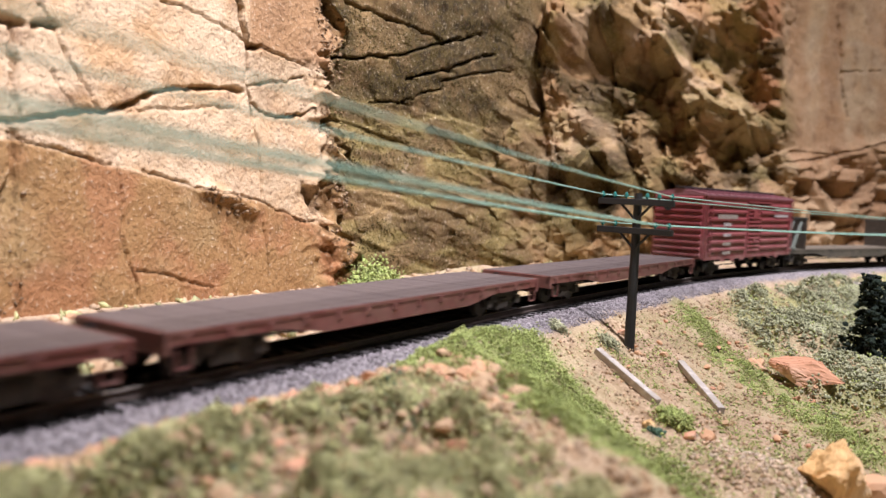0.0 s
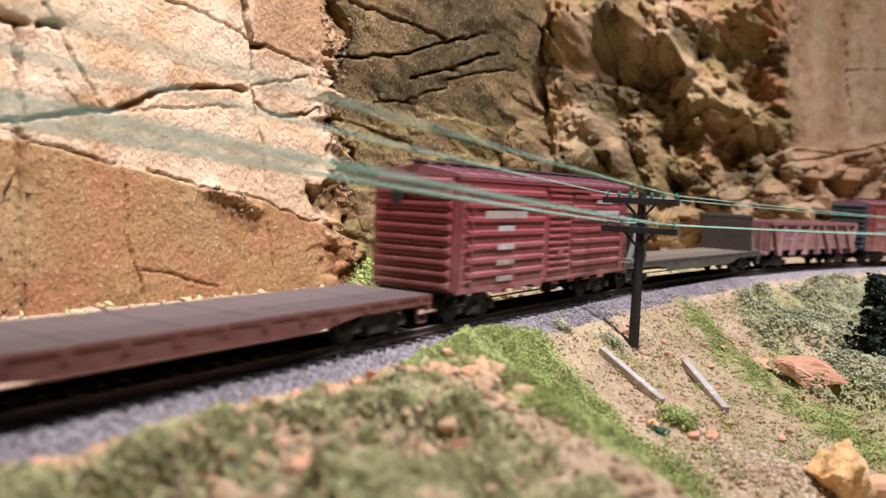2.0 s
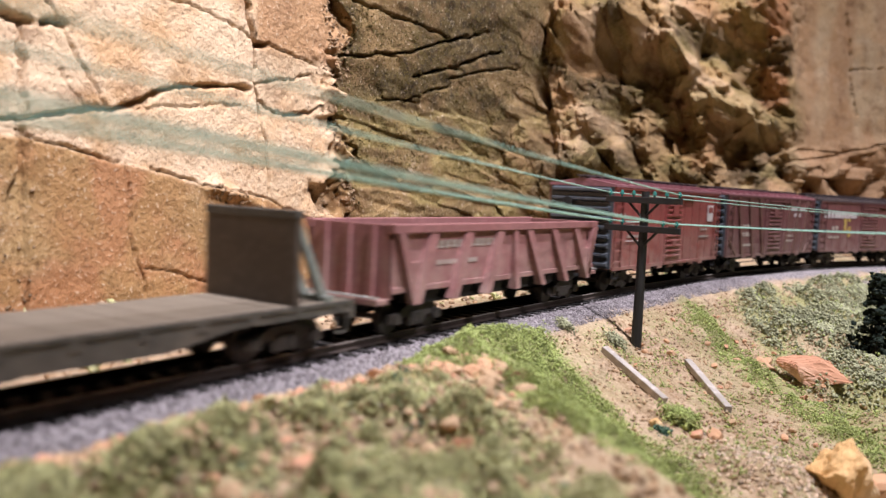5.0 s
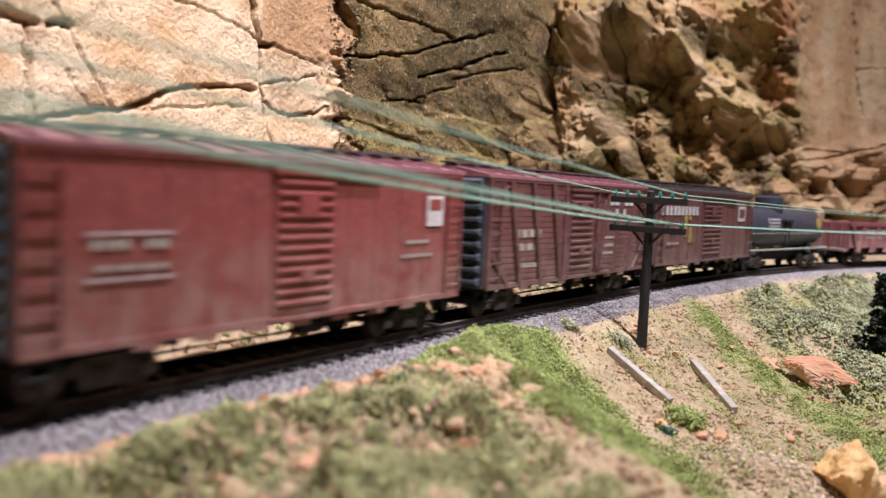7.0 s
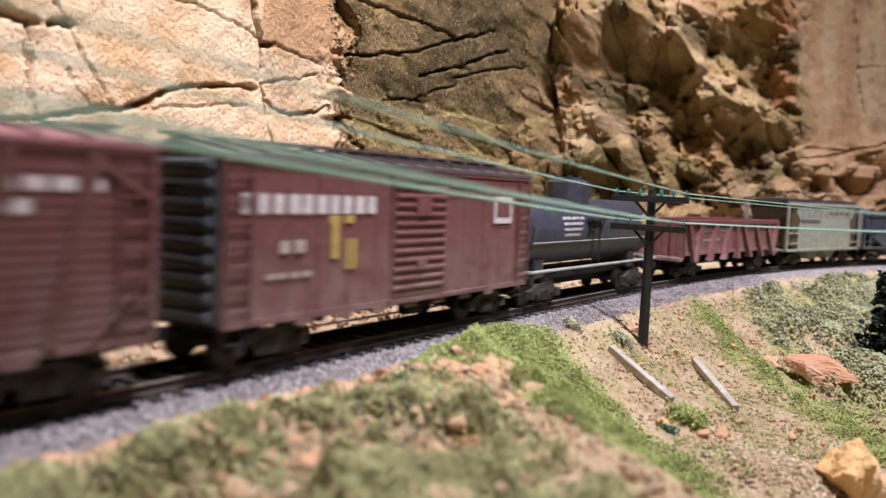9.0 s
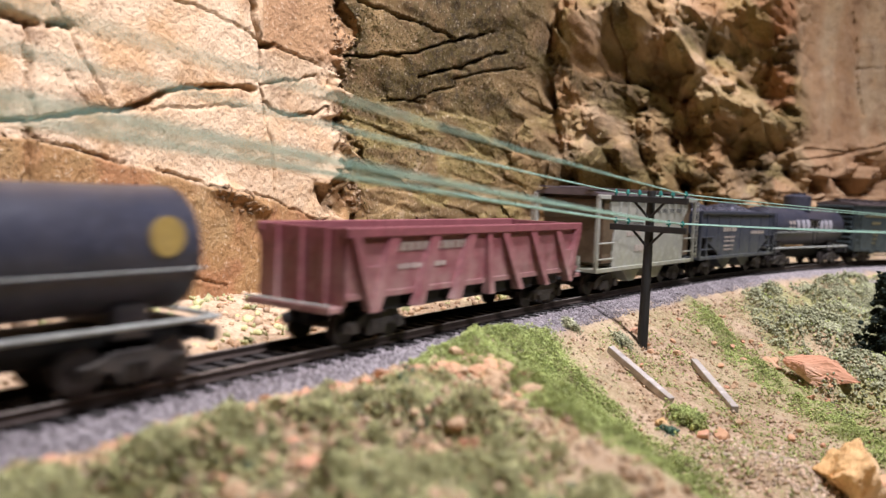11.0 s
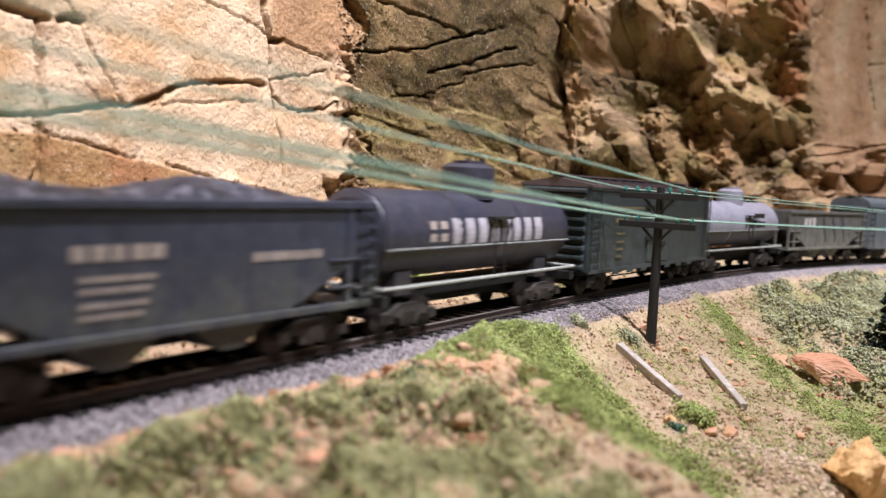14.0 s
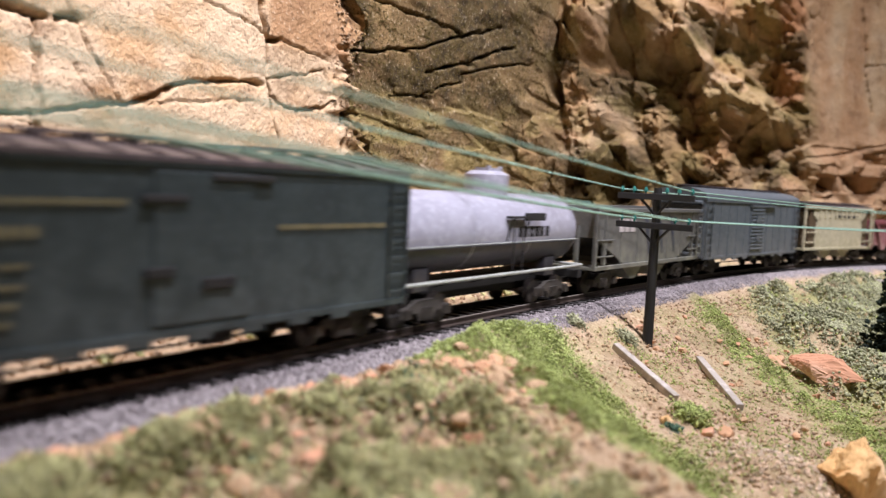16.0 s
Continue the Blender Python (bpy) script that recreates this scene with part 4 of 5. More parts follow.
def gondola(label, centre, length, body, top=32.6, low=13.8, panels=7):
    """A drop-bottom gondola: raised side posts, wedge-shaped panels, chutes along the sill."""
    car = car_base(label, centre, length, "gondola car")
    h = length / 2
    for sd in (-1, 1):
        y = sd * 15.6
        wall = part("side_wall", box(B(), -h, h, min(y, y - sd * 0.9), max(y, y - sd * 0.9), low, top, 0.15), body, car)
        part("top_chord", box(B(), -h - 0.5, h + 0.5, min(y + sd * 1.5, y - sd * 1.2), max(y + sd * 1.5, y - sd * 1.2), top - 2.4, top + 0.3, 0.25), body, wall)
        part("lower_rail", box(B(), -h, h, min(y, y + sd * 0.5), max(y, y + sd * 0.5), low - 0.4, low + 1.4, 0.15), body, wall)
        for i in range(panels):
            x = length / panels * (i - (panels - 1) / 2)
            lean = 0 if abs(x) < 1 else (10.0 if x < 0 else -10.0)
            wide = 1.3 if abs(x) < 1 else 2.3
            # a wedge: thin and wide at the top chord, deep and narrow below the sill
            bm = B()
            corners = []
            for px, pz, out in ((x - wide + lean, top - 2.2, 1.2), (x + wide + lean, top - 2.2, 1.2), (x + 1.7, low - 3.8, 3.0), (x - 1.7, low - 3.8, 3.0)):
                corners.append((bm.verts.new((px, y - sd * 0.2, pz)), bm.verts.new((px, y + sd * out, pz))))
            for k in range(4):
                (a0, a1), (b0, b1) = corners[k], corners[(k + 1) % 4]
                bm.faces.new((a0, b0, b1, a1))
            bm.faces.new([c[1] for c in corners])
            bm.faces.new([c[0] for c in reversed(corners)])
            part("side_post", bm, body, wall)
            if i in (0, panels - 1):
                # the end post's outer arm and the gusset plate between both arms
                k = -1 if i == 0 else 1
                arm = [(x + k * 6.2, top - 2.2), (x + k * 9.6, top - 2.2), (x + k * 1.6, low - 3.6), (x - k * 1.2, low - 3.6)]
                part("post_arm", prism(B(), arm, "y", min(y, y + sd * 2.2), max(y, y + sd * 2.2)), body, wall)
                plate = [(x + k * 3.4, low + 8.5), (x - k * 4.2, low + 8.5), (x - k * 1.4, low - 3.4), (x + k * 1.4, low - 3.4)]
                part("gusset", prism(B(), plate, "y", min(y, y + sd * 1.2), max(y, y + sd * 1.2)), body, wall)
        for i in range(panels - 1):
            x = length / panels * (i + 1 - panels / 2)
            w = length / panels * 0.36
            bm = prism(B(), [(x - w, low - 0.6), (x + w, low - 0.6), (x + w * 0.9, low - 4.6), (x - w * 0.9, low - 4.6)], "y", sd * 9.0, sd * 13.6)
            part("drop_door", bm, M_UNDER, car)
    for k in (-1, 1):
        x = k * h
        end = part("end_wall", box(B(), min(x, x - k * 0.9), max(x, x - k * 0.9), -15.6, 15.6, low - 2, top, 0.15), body, car)
        for y in (-9, 0, 9):
            part("end_post", box(B(), min(x, x + k * 1.3), max(x, x + k * 1.3), y - 1.0, y + 1.0, low - 2, top - 0.5), body, end)
        part("end_platform", box(B(), min(x, x + k * 5.5), max(x, x + k * 5.5), -15.2, 15.2, low - 3.4, low - 1.8, 0.2), body, car)
        part("grab_iron", tube(B(), (x + k * 5.2, -15.4, low - 1.2), (x + k * 5.2, 15.4, low - 1.2), 0.35, 6), P_RUNG, car)
    part("floor", box(B(), -h + 1, h - 1, -14.6, 14.6, low - 0.4, low + 1.0), P_INSIDE, car)
    glyphs(car, -h * 0.72, -h * 0.12, 26.0, 28.4, M_DIM, 12, -15.75, 3)
    glyphs(car, -h * 0.68, -h * 0.34, 20.8, 22.2, M_DIM, 8, -15.75, 4)
    running_gear(car, length, 7.4, 19.0, low=False)
    return car


def hopper(label, centre, length, body, top, low=11.6, covered=False, coal=False, trim=None, slope=P_CORNER):
    """A hopper car: side sheets cut back over open ends, slope sheets, chutes, end posts and ladders."""
    car = car_base(label, centre, length, "hopper car")
    h = length / 2
    trim = trim or body
    cut = 30.0
    for sd in (-1, 1):
        y = sd * 15.4
        if covered:
            outline = [(-h + 17, low + 1), (h - 17, low + 1), (h - 17, low + 12), (h - 20, low + 20), (h - 13, top - 6), (h - 13, top - 2), (-h + 13, top - 2), (-h + 13, top - 6), (-h + 20, low + 20), (-h + 17, low + 12)]
        else:
            outline = [(-h + cut, low + 1), (h - cut, low + 1), (h - 1, top - 13), (h - 1, top), (-h + 1, top), (-h + 1, top - 13)]
        wall = part("side_sheet", prism(B(), outline, "y", min(y, y - sd * 0.9), max(y, y - sd * 0.9)), body, car)
        part("side_sill", box(B(), -h, h, min(y + sd * 0.8, y - sd * 0.6), max(y + sd * 0.8, y - sd * 0.6), low - 0.9, low + 1.0, 0.2), trim, car)
        part("top_chord", box(B(), -h, h, min(y + sd * 1.0, y - sd * 0.8), max(y + sd * 1.0, y - sd * 0.8), top - 1.8, top + 0.2, 0.3), trim, wall)
        if covered:
            for x in np.linspace(-h + 22, h - 22, 9):
                part("side_rib", box(B(), x - 0.8, x + 0.8, min(y, y + sd * 0.9), max(y, y + sd * 0.9), top - 8, top - 1.8), body, wall)
        else:
            for x in np.linspace(-h + 26, h - 26, 5):
                part("side_rib", box(B(), x - 0.35, x + 0.35, min(y, y + sd * 0.2), max(y, y + sd * 0.2), low + 1, top - 1.8), body, wall)
        for k in (-1, 1):
            for x in (k * (h - 0.9),) if covered else (k * (h - 0.9), k * (h - 9.5)):
                part("end_post", box(B(), x - 0.9, x + 0.9, min(y + sd * 0.5, y - sd * 0.9), max(y + sd * 0.5, y - sd * 0.9), low, top - 1), trim, car)
            for z in (low + 5, low + 12):
                part("grab_iron", tube(B(), (k * (h - 0.9), y + sd * 0.5, z), (k * (h - 17), y + sd * 0.5, z), 0.38, 6), trim, car)
            if k == -sd:
                ladder(car, k * (h - 3.2) - 2.7, sd, low + 1, top - 1, trim, 5.4, 7)
    for k in (-1, 1):
        x0, x1 = k * (h - 2.5), k * (h - (24 if covered else 34))
        outline = [(x0, top - (4 if covered else 12)), (x0 - k * 1, top - (2 if covered else 10)), (x1, low + 1.5), (x1, low)]
        part("slope_sheet", prism(B(), outline, "y", -14.4, 14.4), slope, car, "dark dusty slope sheet")
        if covered:
            part("end_sheet", box(B(), min(k * (h - 7.5), k * (h - 19.2)), max(k * (h - 7.5), k * (h - 19.2)), -14.8, 14.8, low + 3, top - 0.6), slope, car, "dark brown recessed end sheet")
        else:
            part("end_sheet", box(B(), min(k * (h - 2.6), k * (h - 1.6)), max(k * (h - 2.6), k * (h - 1.6)), -14.6, 14.6, top - 13, top - 0.5), body, car)
        part("end_platform", box(B(), min(k * h, k * (h - 14)), max(k * h, k * (h - 14)), -14.6, 14.6, low - 0.7, low + 0.5), trim, car)
        for y in (-6.5, 6.5):
            part("end_strut", box(B(), min(k * h, k * (h - 1.4)), max(k * h, k * (h - 1.4)), y - 0.8, y + 0.8, low, low + 6 if covered else top - 8), trim, car)
    for x in ((-15, 15) if covered else (-15.5, 14.5)):
        outline = [(x - 13.5, low + 0.5), (x + 13.5, low + 0.5), (x + 3.0, low - 7.0), (x - 3.0, low - 7.0)]
        part("chute", prism(B(), outline, "y", -12.5, 12.5), trim, car)
    if covered:
        outline = [(-15.8, top - 0.4), (-15.6, top + 0.6), (-9, top + 2.4), (9, top + 2.4), (15.6, top + 0.6), (15.8, top - 0.4)]
        lid = part("roof", prism(B(), outline, "x", -h + 0.5, h - 0.5), P_ROOF, car)
        for x in np.linspace(-h + 12, h - 12, 5):
            part("hatch", box(B(), x - 5, x + 5, -7.5, 7.5, top + 2.3, top + 3.4, 0.3), P_ROOF, lid)
        for y in (-11.5, 11.5):
            part("running_board", box(B(), -h - 1, h + 1, y - 1.6, y + 1.6, top + 2.6, top + 3.2), P_ROOF, car)
        part("inner_bin", box(B(), -h + 19, h - 19, -14.3, 14.3, low + 1, top - 0.5), body, car)
    else:
        part("floor", box(B(), -h + 16, h - 16, -14.3, 14.3, low + 4, low + 16), slope, car)
    if coal:
        bm = B()
        nx, ny = 56, 17
        rows = []
        for i in range(nx):
            x = -h + 2.5 + (length - 5) * i / (nx - 1)
            ring = []
            for j in range(ny):
                y = -14.3 + 28.6 * j / (ny - 1)
                edge = min(1.0, min(i, nx - 1 - i) / 9) ** 0.7 * (1 - (abs(y) / 14.4) ** 2.2)
                ring.append(bm.verts.new((x + random.uniform(-0.4, 0.4), y + random.uniform(-0.4, 0.4), top - 2.2 + 6.4 * edge * (0.8 + 0.25 * math.sin(x * 0.11)) + random.uniform(-0.65, 0.65))))
            rows.append(ring)
        for a, b in zip(rows, rows[1:]):
            for j in range(ny - 1):
                bm.faces.new((a[j], a[j + 1], b[j + 1], b[j]))
        part("coal_load", bm, M_COAL, car, "heaped black coal load")
    running_gear(car, length, 6.6, 18.0, low=False)
    return car


def tank_car(label, centre, length, upper, lower, r=13.6, cz=28.4, dome=(0.0, 9.0, 51.0), dome_m=None):
    car = car_base(label, centre, length, "tank car")
    h = length / 2 - 4.5

    def shell(a0, a1, material, name, grow=0.0):
        bm = B()
        prof = [(-h - 2.0, 0.0), (-h - 1.9, r * 0.45), (-h - 1.2, r * 0.80), (-h, r * 0.97), (-h + 1.2, r), (h - 1.2, r), (h, r * 0.97), (h + 1.2, r * 0.80), (h + 1.9, r * 0.45), (h + 2.0, 0.0)]
        rows = []
        for x, q in prof:
            rows.append([bm.verts.new((x, (q + grow) * math.cos(a), cz + (q + grow) * math.sin(a))) for a in np.linspace(a0, a1, 25)])
        for a, b in zip(rows, rows[1:]):
            for j in range(24):
                bm.faces.new((a[j], b[j], b[j + 1], a[j + 1]))
        bmesh.ops.remove_doubles(bm, verts=bm.verts, dist=0.001)
        ob = part(name, bm, material, car)
        for p in ob.data.polygons:
            p.use_smooth = len(p.vertices) == 4 and abs(p.normal.x) < 0.5
        return ob

    tip = -0.28
    shell(tip, math.pi - tip, upper, "tank_upper_shell")
    shell(math.pi - tip, 2 * math.pi + tip, lower, "tank_lower_shell")
    for sd in (-1, 1):
        y = sd * (r + 0.15) * math.cos(tip)
        part("seam_strip", box(B(), -h, h, y - 0.3, y + 0.3, cz + r * math.sin(tip) - 0.35, cz + r * math.sin(tip) + 0.35), lower, car)
    for x in (-h + 1.0, -h * 0.34, h * 0.34, h - 1.0):
        bm = B()
        rows = []
        for k in (-0.5, 0.5):
            rows.append([bm.verts.new((x + k, (r + 0.22) * math.cos(a), cz + (r + 0.22) * math.sin(a))) for a in np.linspace(0, 2 * math.pi, 33)[:-1]])
        for j in range(32):
            bm.faces.new((rows[0][j], rows[1][j], rows[1][(j + 1) % 32], rows[0][(j + 1) % 32]))
        part("tank_band", bm, upper, car)
    dx, dr, dz = dome
    bm = tube(B(), (dx, 0, cz + r - 2.5), (dx, 0, dz - 1.4), dr, 28)
    tube(bm, (dx, 0, dz - 1.4), (dx, 0, dz), dr, 28, dr * 0.72)
    d = part("dome", bm, dome_m or upper, car)
    part("dome_lid", tube(B(), (dx, 0, dz - 0.1), (dx, 0, dz + 1.0), dr * 0.55, 20), dome_m or upper, d)
    for k in (-1, 1):
        part("safety_valve", tube(B(), (dx + k * dr * 0.5, -3.0, dz), (dx + k * dr * 0.5, -3.0, dz + 1.8), 0.8, 8), upper, d)
    # platform beside the dome and handrails
    for sd in (-1, 1):
        part("dome_platform", box(B(), dx - 7, dx + 7, min(sd * 13.2, sd * 16.0), max(sd * 13.2, sd * 16.0), cz + 5.0, cz + 5.8), M_UNDER, car)
        for x in (dx - 6, dx + 6):
            part("platform_bracket", tube(B(), (x, sd * 15.4, cz + 5.0), (x, sd * 13.2, cz - 3), 0.35, 6), M_UNDER, car)
        for x in (dx - 3.4, dx + 3.4):
            part("ladder_rail", tube(B(), (x, sd * 14.6, 14.5), (x, sd * 14.9, cz + 5.0), 0.3, 6), P_RUNG if sd > 0 else M_UNDER, car)
        part("walkway_rail", tube(B(), (-length / 2 + 1, sd * 15.4, 14.2), (length / 2 - 1, sd * 15.4, 14.2), 0.62, 8), P_RUNG, car, "pale grey walkway rail")
        part("handrail", tube(B(), (-h, sd * 14.3, cz - 3.4), (h, sd * 14.3, cz - 3.4), 0.2, 6), P_RUNG, car)
        for x in np.linspace(-h + 4, h - 4, 6):
            part("rail_bracket", tube(B(), (x, sd * 15.4, 14.2), (x, sd * 7.0, 11.2), 0.35, 6), M_UNDER, car)
    for k in (-1, 1):
        x = k * (length / 2 - 1)
        part("end_rail", tube(B(), (x, -15.4, 14.2), (x, 15.4, 14.2), 0.62, 8), P_RUNG, car)
        part("end_sill", box(B(), min(x, x - k * 3), max(x, x - k * 3), -15.6, 15.6, 9.0, 12.2, 0.2), M_UNDER, car)
        part("saddle", box(B(), k * (h - 14) - 4, k * (h - 14) + 4, -9.5, 9.5, 10.5, 18.0, 0.3), lower, car)
    part("frame", box(B(), -length / 2 + 2, length / 2 - 2, -5.5, 5.5, 9.0, 13.0), M_UNDER, car)
    running_gear(car, length, 7.0, 19.0, low=False)
    return car


def tank_marks(car, x0, x1, z0, z1, material, count, r=13.6, cz=28.4, seed=1):
    """Lettering bars that follow the tank's curve."""
    rng = random.Random(seed)
    w = (x1 - x0) / count
    bm = B()
    a0, a1 = math.asin((z0 - cz) / r), math.asin((z1 - cz) / r)
    for i in range(count):
        xa, xb = x0 + i * w + 0.1 * w, x0 + i * w + w * rng.uniform(0.68, 0.86)
        rows = []
        for x in (xa, xb):
            rows.append([bm.verts.new((x, -(r + 0.18) * math.cos(a), cz + (r + 0.18) * math.sin(a))) for a in np.linspace(a0, a1, 6)])
        for j in range(5):
            bm.faces.new((rows[0][j], rows[1][j], rows[1][j + 1], rows[0][j + 1]))
    return part("lettering", bm, material, car, "unreadable pale lettering")


def make_train():
    flat_car("maroon model flatcar with a dark worn deck", -1074, 188, 12.5, P_FLAT, P_DECK)
    flat_car("maroon model flatcar with a dark worn deck", -885, 175, 12.5, P_FLAT, P_DECK)
    flat_car("shorter maroon flatcar with a dark worn deck", -697, 177, 12.5, P_FLAT, P_DECK)
    c = box_car("wine-red boxcar with horizontal side ribs", -522.4, 145.6, P_WINE, P_ROOFRED, P_WINE, P_WINE, "ribbed", door_x=(-9.5, 11.4), ends_ribs=10)
    glyphs(c, -57, -27, 35.4, 38.0, M_DIM, 11, -17.45, 11)
    for i, z in enumerate((31.0, 24.6, 19.2, 13.6)):
        glyphs(c, -48, -36, z, z + 1.9, M_WHITE if i < 2 else M_DIM, 5 + i, -17.45, 12 + 5 * i)
    glyphs(c, 36, 62, 37.0, 38.6, M_WHITE, 14, -17.45, 14)
    glyphs(c, 36, 52, 41.5, 43.0, M_DIM, 9, -17.45, 15)
    bulkhead_car("grey-green bulkhead flatcar with braced end walls", -341, 204, 80)
    gondola("faded pink drop-bottom gondola", -150, 144, P_PINK, 33.2)
    c = box_car("oxide-red boxcar with black corrugated ends", 14.0, 142.3, P_OXIDE, P_ROOFRED, P_END, P_OXIDE)
    glyphs(c, -57, -48, 29.8, 31.6, M_DIM, 4, seed=21)
    glyphs(c, -45, -39, 29.8, 31.6, M_DIM, 3, seed=25)
    glyphs(c, -56, -39, 25.6, 26.8, M_DIM, 9, seed=22)
    part("lettering_rule", box(B(), -58, -38, -16.75, -16.5, 32.6, 33.0), M_WHITE, c)
    part("lettering_rule", box(B(), -58, -38, -16.75, -16.5, 23.8, 24.2), M_WHITE, c)
    emblem = part("emblem", box(B(), 52, 60.5, -16.8, -16.5, 33, 42), M_WHITE, c, "faded white square emblem")
    part("emblem_field", box(B(), 53.2, 59.3, -16.95, -16.7, 37.8, 41), P_OXIDE, emblem)
    glyphs(c, 40, 56, 24.0, 25.0, M_DIM, 9, seed=23)
    glyphs(c, 42, 54, 28.0, 29.0, M_DIM, 7, seed=24)
    c = box_car("brown outside-braced boxcar with black ends", 174.9, 145.3, P_BROWN, P_ROOFRED, P_END, P_BROWN, "braced", door_x=(-10.5, 11.2))
    glyphs(c, -53, -33, 28.2, 31.0, M_DIM, 4, -16.5, 31)
    glyphs(c, -50, -33, 23.4, 26.0, M_DIM, 3, -16.5, 32)
    glyphs(c, -49, -33, 17.2, 18.8, M_DIM, 6, -16.5, 35)
    glyphs(c, 24, 62, 40.6, 43.0, M_WHITE, 7, -16.5, 33)
    glyphs(c, 36, 48, 36.4, 39.0, M_WHITE, 3, -16.5, 34)
    for i, z in enumerate((26.0, 22.6, 19.2)):
        glyphs(c, 22, 36, z, z + 1.2, M_DIM, 6, -16.5, 36 + i)
    c = box_car("brown-red boxcar with pale and yellow lettering", 335.2, 142.6, P_BROWN, P_ROOF, P_END, P_BROWN, door_x=(-10.5, 17))
    glyphs(c, -66, -17, 36.4, 41.0, M_WHITE, 10, seed=41)
    glyphs(c, -37, -25, 34.0, 36.0, M_YELLOW, 2, seed=42)
    glyphs(c, -36, -31, 25.0, 34.0, M_YELLOW, 1, seed=43)
    glyphs(c, -30, -25, 22.0, 30.0, M_YELLOW, 2, seed=44)
    glyphs(c, -54, -44, 27, 30, M_DIM, 2, seed=45)
    glyphs(c, -58, -42, 21, 22.4, M_DIM, 4, seed=46)
    emblem = part("emblem", box(B(), 46, 58, -16.8, -16.5, 33, 42), M_WHITE, c, "faded white square emblem")
    part("emblem_field", box(B(), 47.5, 56.5, -16.95, -16.7, 35.2, 40.5), P_BROWN, emblem)
    c = tank_car("black tank car with a yellow round mark", 477, 130, P_BLACK, P_BLACK, dome=(-6, 9.5, 50.3))
    for i, z in enumerate((33.6, 31.4, 29.2, 27.0)):
        tank_marks(c, -34, -14 - 2 * i, z, z + 1.1, M_WHITE, 5, seed=50 + i)
    part("round_mark", tube(B(), (51.5, -13.9, 31.8), (51.5, -13.2, 31.8), 4.2, 20), M_YELLOW, c, "yellow and white round mark")
    gondola("dusty maroon drop-bottom gondola", 655.0, 145, P_GON)
    c = hopper("grey-beige covered hopper with dark roof hatches", 808.8, 121.8, P_BEIGE, 44.6, covered=True)
    glyphs(c, -40, -10, 30.8, 33.2, M_MARK, 9, -15.55, 61)
    glyphs(c, -30, -12, 26.4, 28.4, M_DIM, 4, -15.55, 62)
    glyphs(c, 4, 43, 37.2, 39.2, M_MARK, 15, -15.55, 63)
    glyphs(c, -20, -6, 19, 22.0, M_DIM, 3, -15.55, 64)
    c = hopper("blue-black open hopper heaped with coal", 940, 119, P_COALCAR, 38.4, coal=True, slope=M_UNDER)
    glyphs(c, -27, -6, 26.6, 29.6, M_DIM, 5, -15.55, 71)
    for i, z in enumerate((22.6, 20.4, 17.6, 15.4)):
        glyphs(c, -25, -8 - i, z, z + 1.1, M_DIM, 6, -15.55, 72 + i)
    glyphs(c, 17, 40, 24.6, 26.6, M_DIM, 9, -15.55, 78)
    c = tank_car("black tank car with large pale lettering", 1066, 124, P_BLACK, P_BLACK, dome=(3.5, 9.5, 51.6))
    tank_marks(c, -25, 37, 25.6, 33.6, M_TANKWHITE, 8, seed=81)
    for z in (26.6, 30.4):
        tank_marks(c, -37, -26, z, z + 2.4, M_DIM, 2, seed=82)
    c = box_car("dark green boxcar with ribbed ends and yellow stripe lettering", 1211.5, 144, P_GREEN, P_ROOF, P_GREEN, None, "smooth", sill=10.6, eave=46.4, peak=49.6)
    glyphs(c, -58, -18, 37.0, 38.2, M_OLD, 26, seed=91)
    glyphs(c, 22, 62, 31.6, 32.8, M_OLD, 26, seed=92)
    glyphs(c, -48, -35, 31.2, 33.2, M_OLD, 6, seed=93)
    for i, z in enumerate((25.8, 22.2, 19.0, 15.8)):
        glyphs(c, -46, -37 - i, z, z + 1.0, M_OLD, 5, seed=94 + i)
    for x0, x1, z0, z1 in ((-15, -4, 37.6, 39.2), (2, 20, 42.4, 43.8), (-14, -7, 22.4, 24.6), (0, 9, 19.4, 21.8)):
        part("latch_plate", box(B(), x0, x1, -17.4, -16.1, z0, z1, 0.2), M_UNDER, c)
    part("door", box(B(), -12, 14, -16.75, -16.1, 12.5, 44, 0.2), P_GREEN, c)
    c = tank_car("silver-topped tank car with a black belly", 1345, 124, P_SILVER, P_BLACK, dome=(8, 8.0, 49.8))
    tank_marks(c, 9, 34, 26.6, 30.4, M_UNDER, 6, seed=101)
    part("sign_board", box(B(), 11, 26, -15.9, -14.8, 32.6, 35.4, 0.2), M_UNDER, c)
    c = hopper("worn grey model hopper with open top", 1482, 126, P_GREY, 37.6, slope=M_UNDER)
    glyphs(c, -40, -22, 27, 33, M_WHITE, 3, -15.55, 111)
    for x in (-12, 4, 20):
        part("stain", prism(B(), [(x, 34), (x + 4, 34), (x + 10, 16), (x + 7, 16)], "y", -15.56, -15.4), P_COALCAR, c, "dark streak stain")
    c = box_car("slate-grey model boxcar with a rounded roof", 1629, 149, P_SLATE, P_SLATE, P_SLATE, P_SLATE, "plain", sill=10.4, eave=43.6, peak=50.0, round_roof=True, ends_ribs=7)
    c = hopper("yellow-beige covered hopper with dark roof", 1776, 112, P_CREAM, 42.0, covered=True)
    glyphs(c, -10, 30, 34, 36.4, M_UNDER, 8, -15.55, 121)
    gondola("dusty maroon drop-bottom gondola", 1908, 136, P_GON)


make_train()


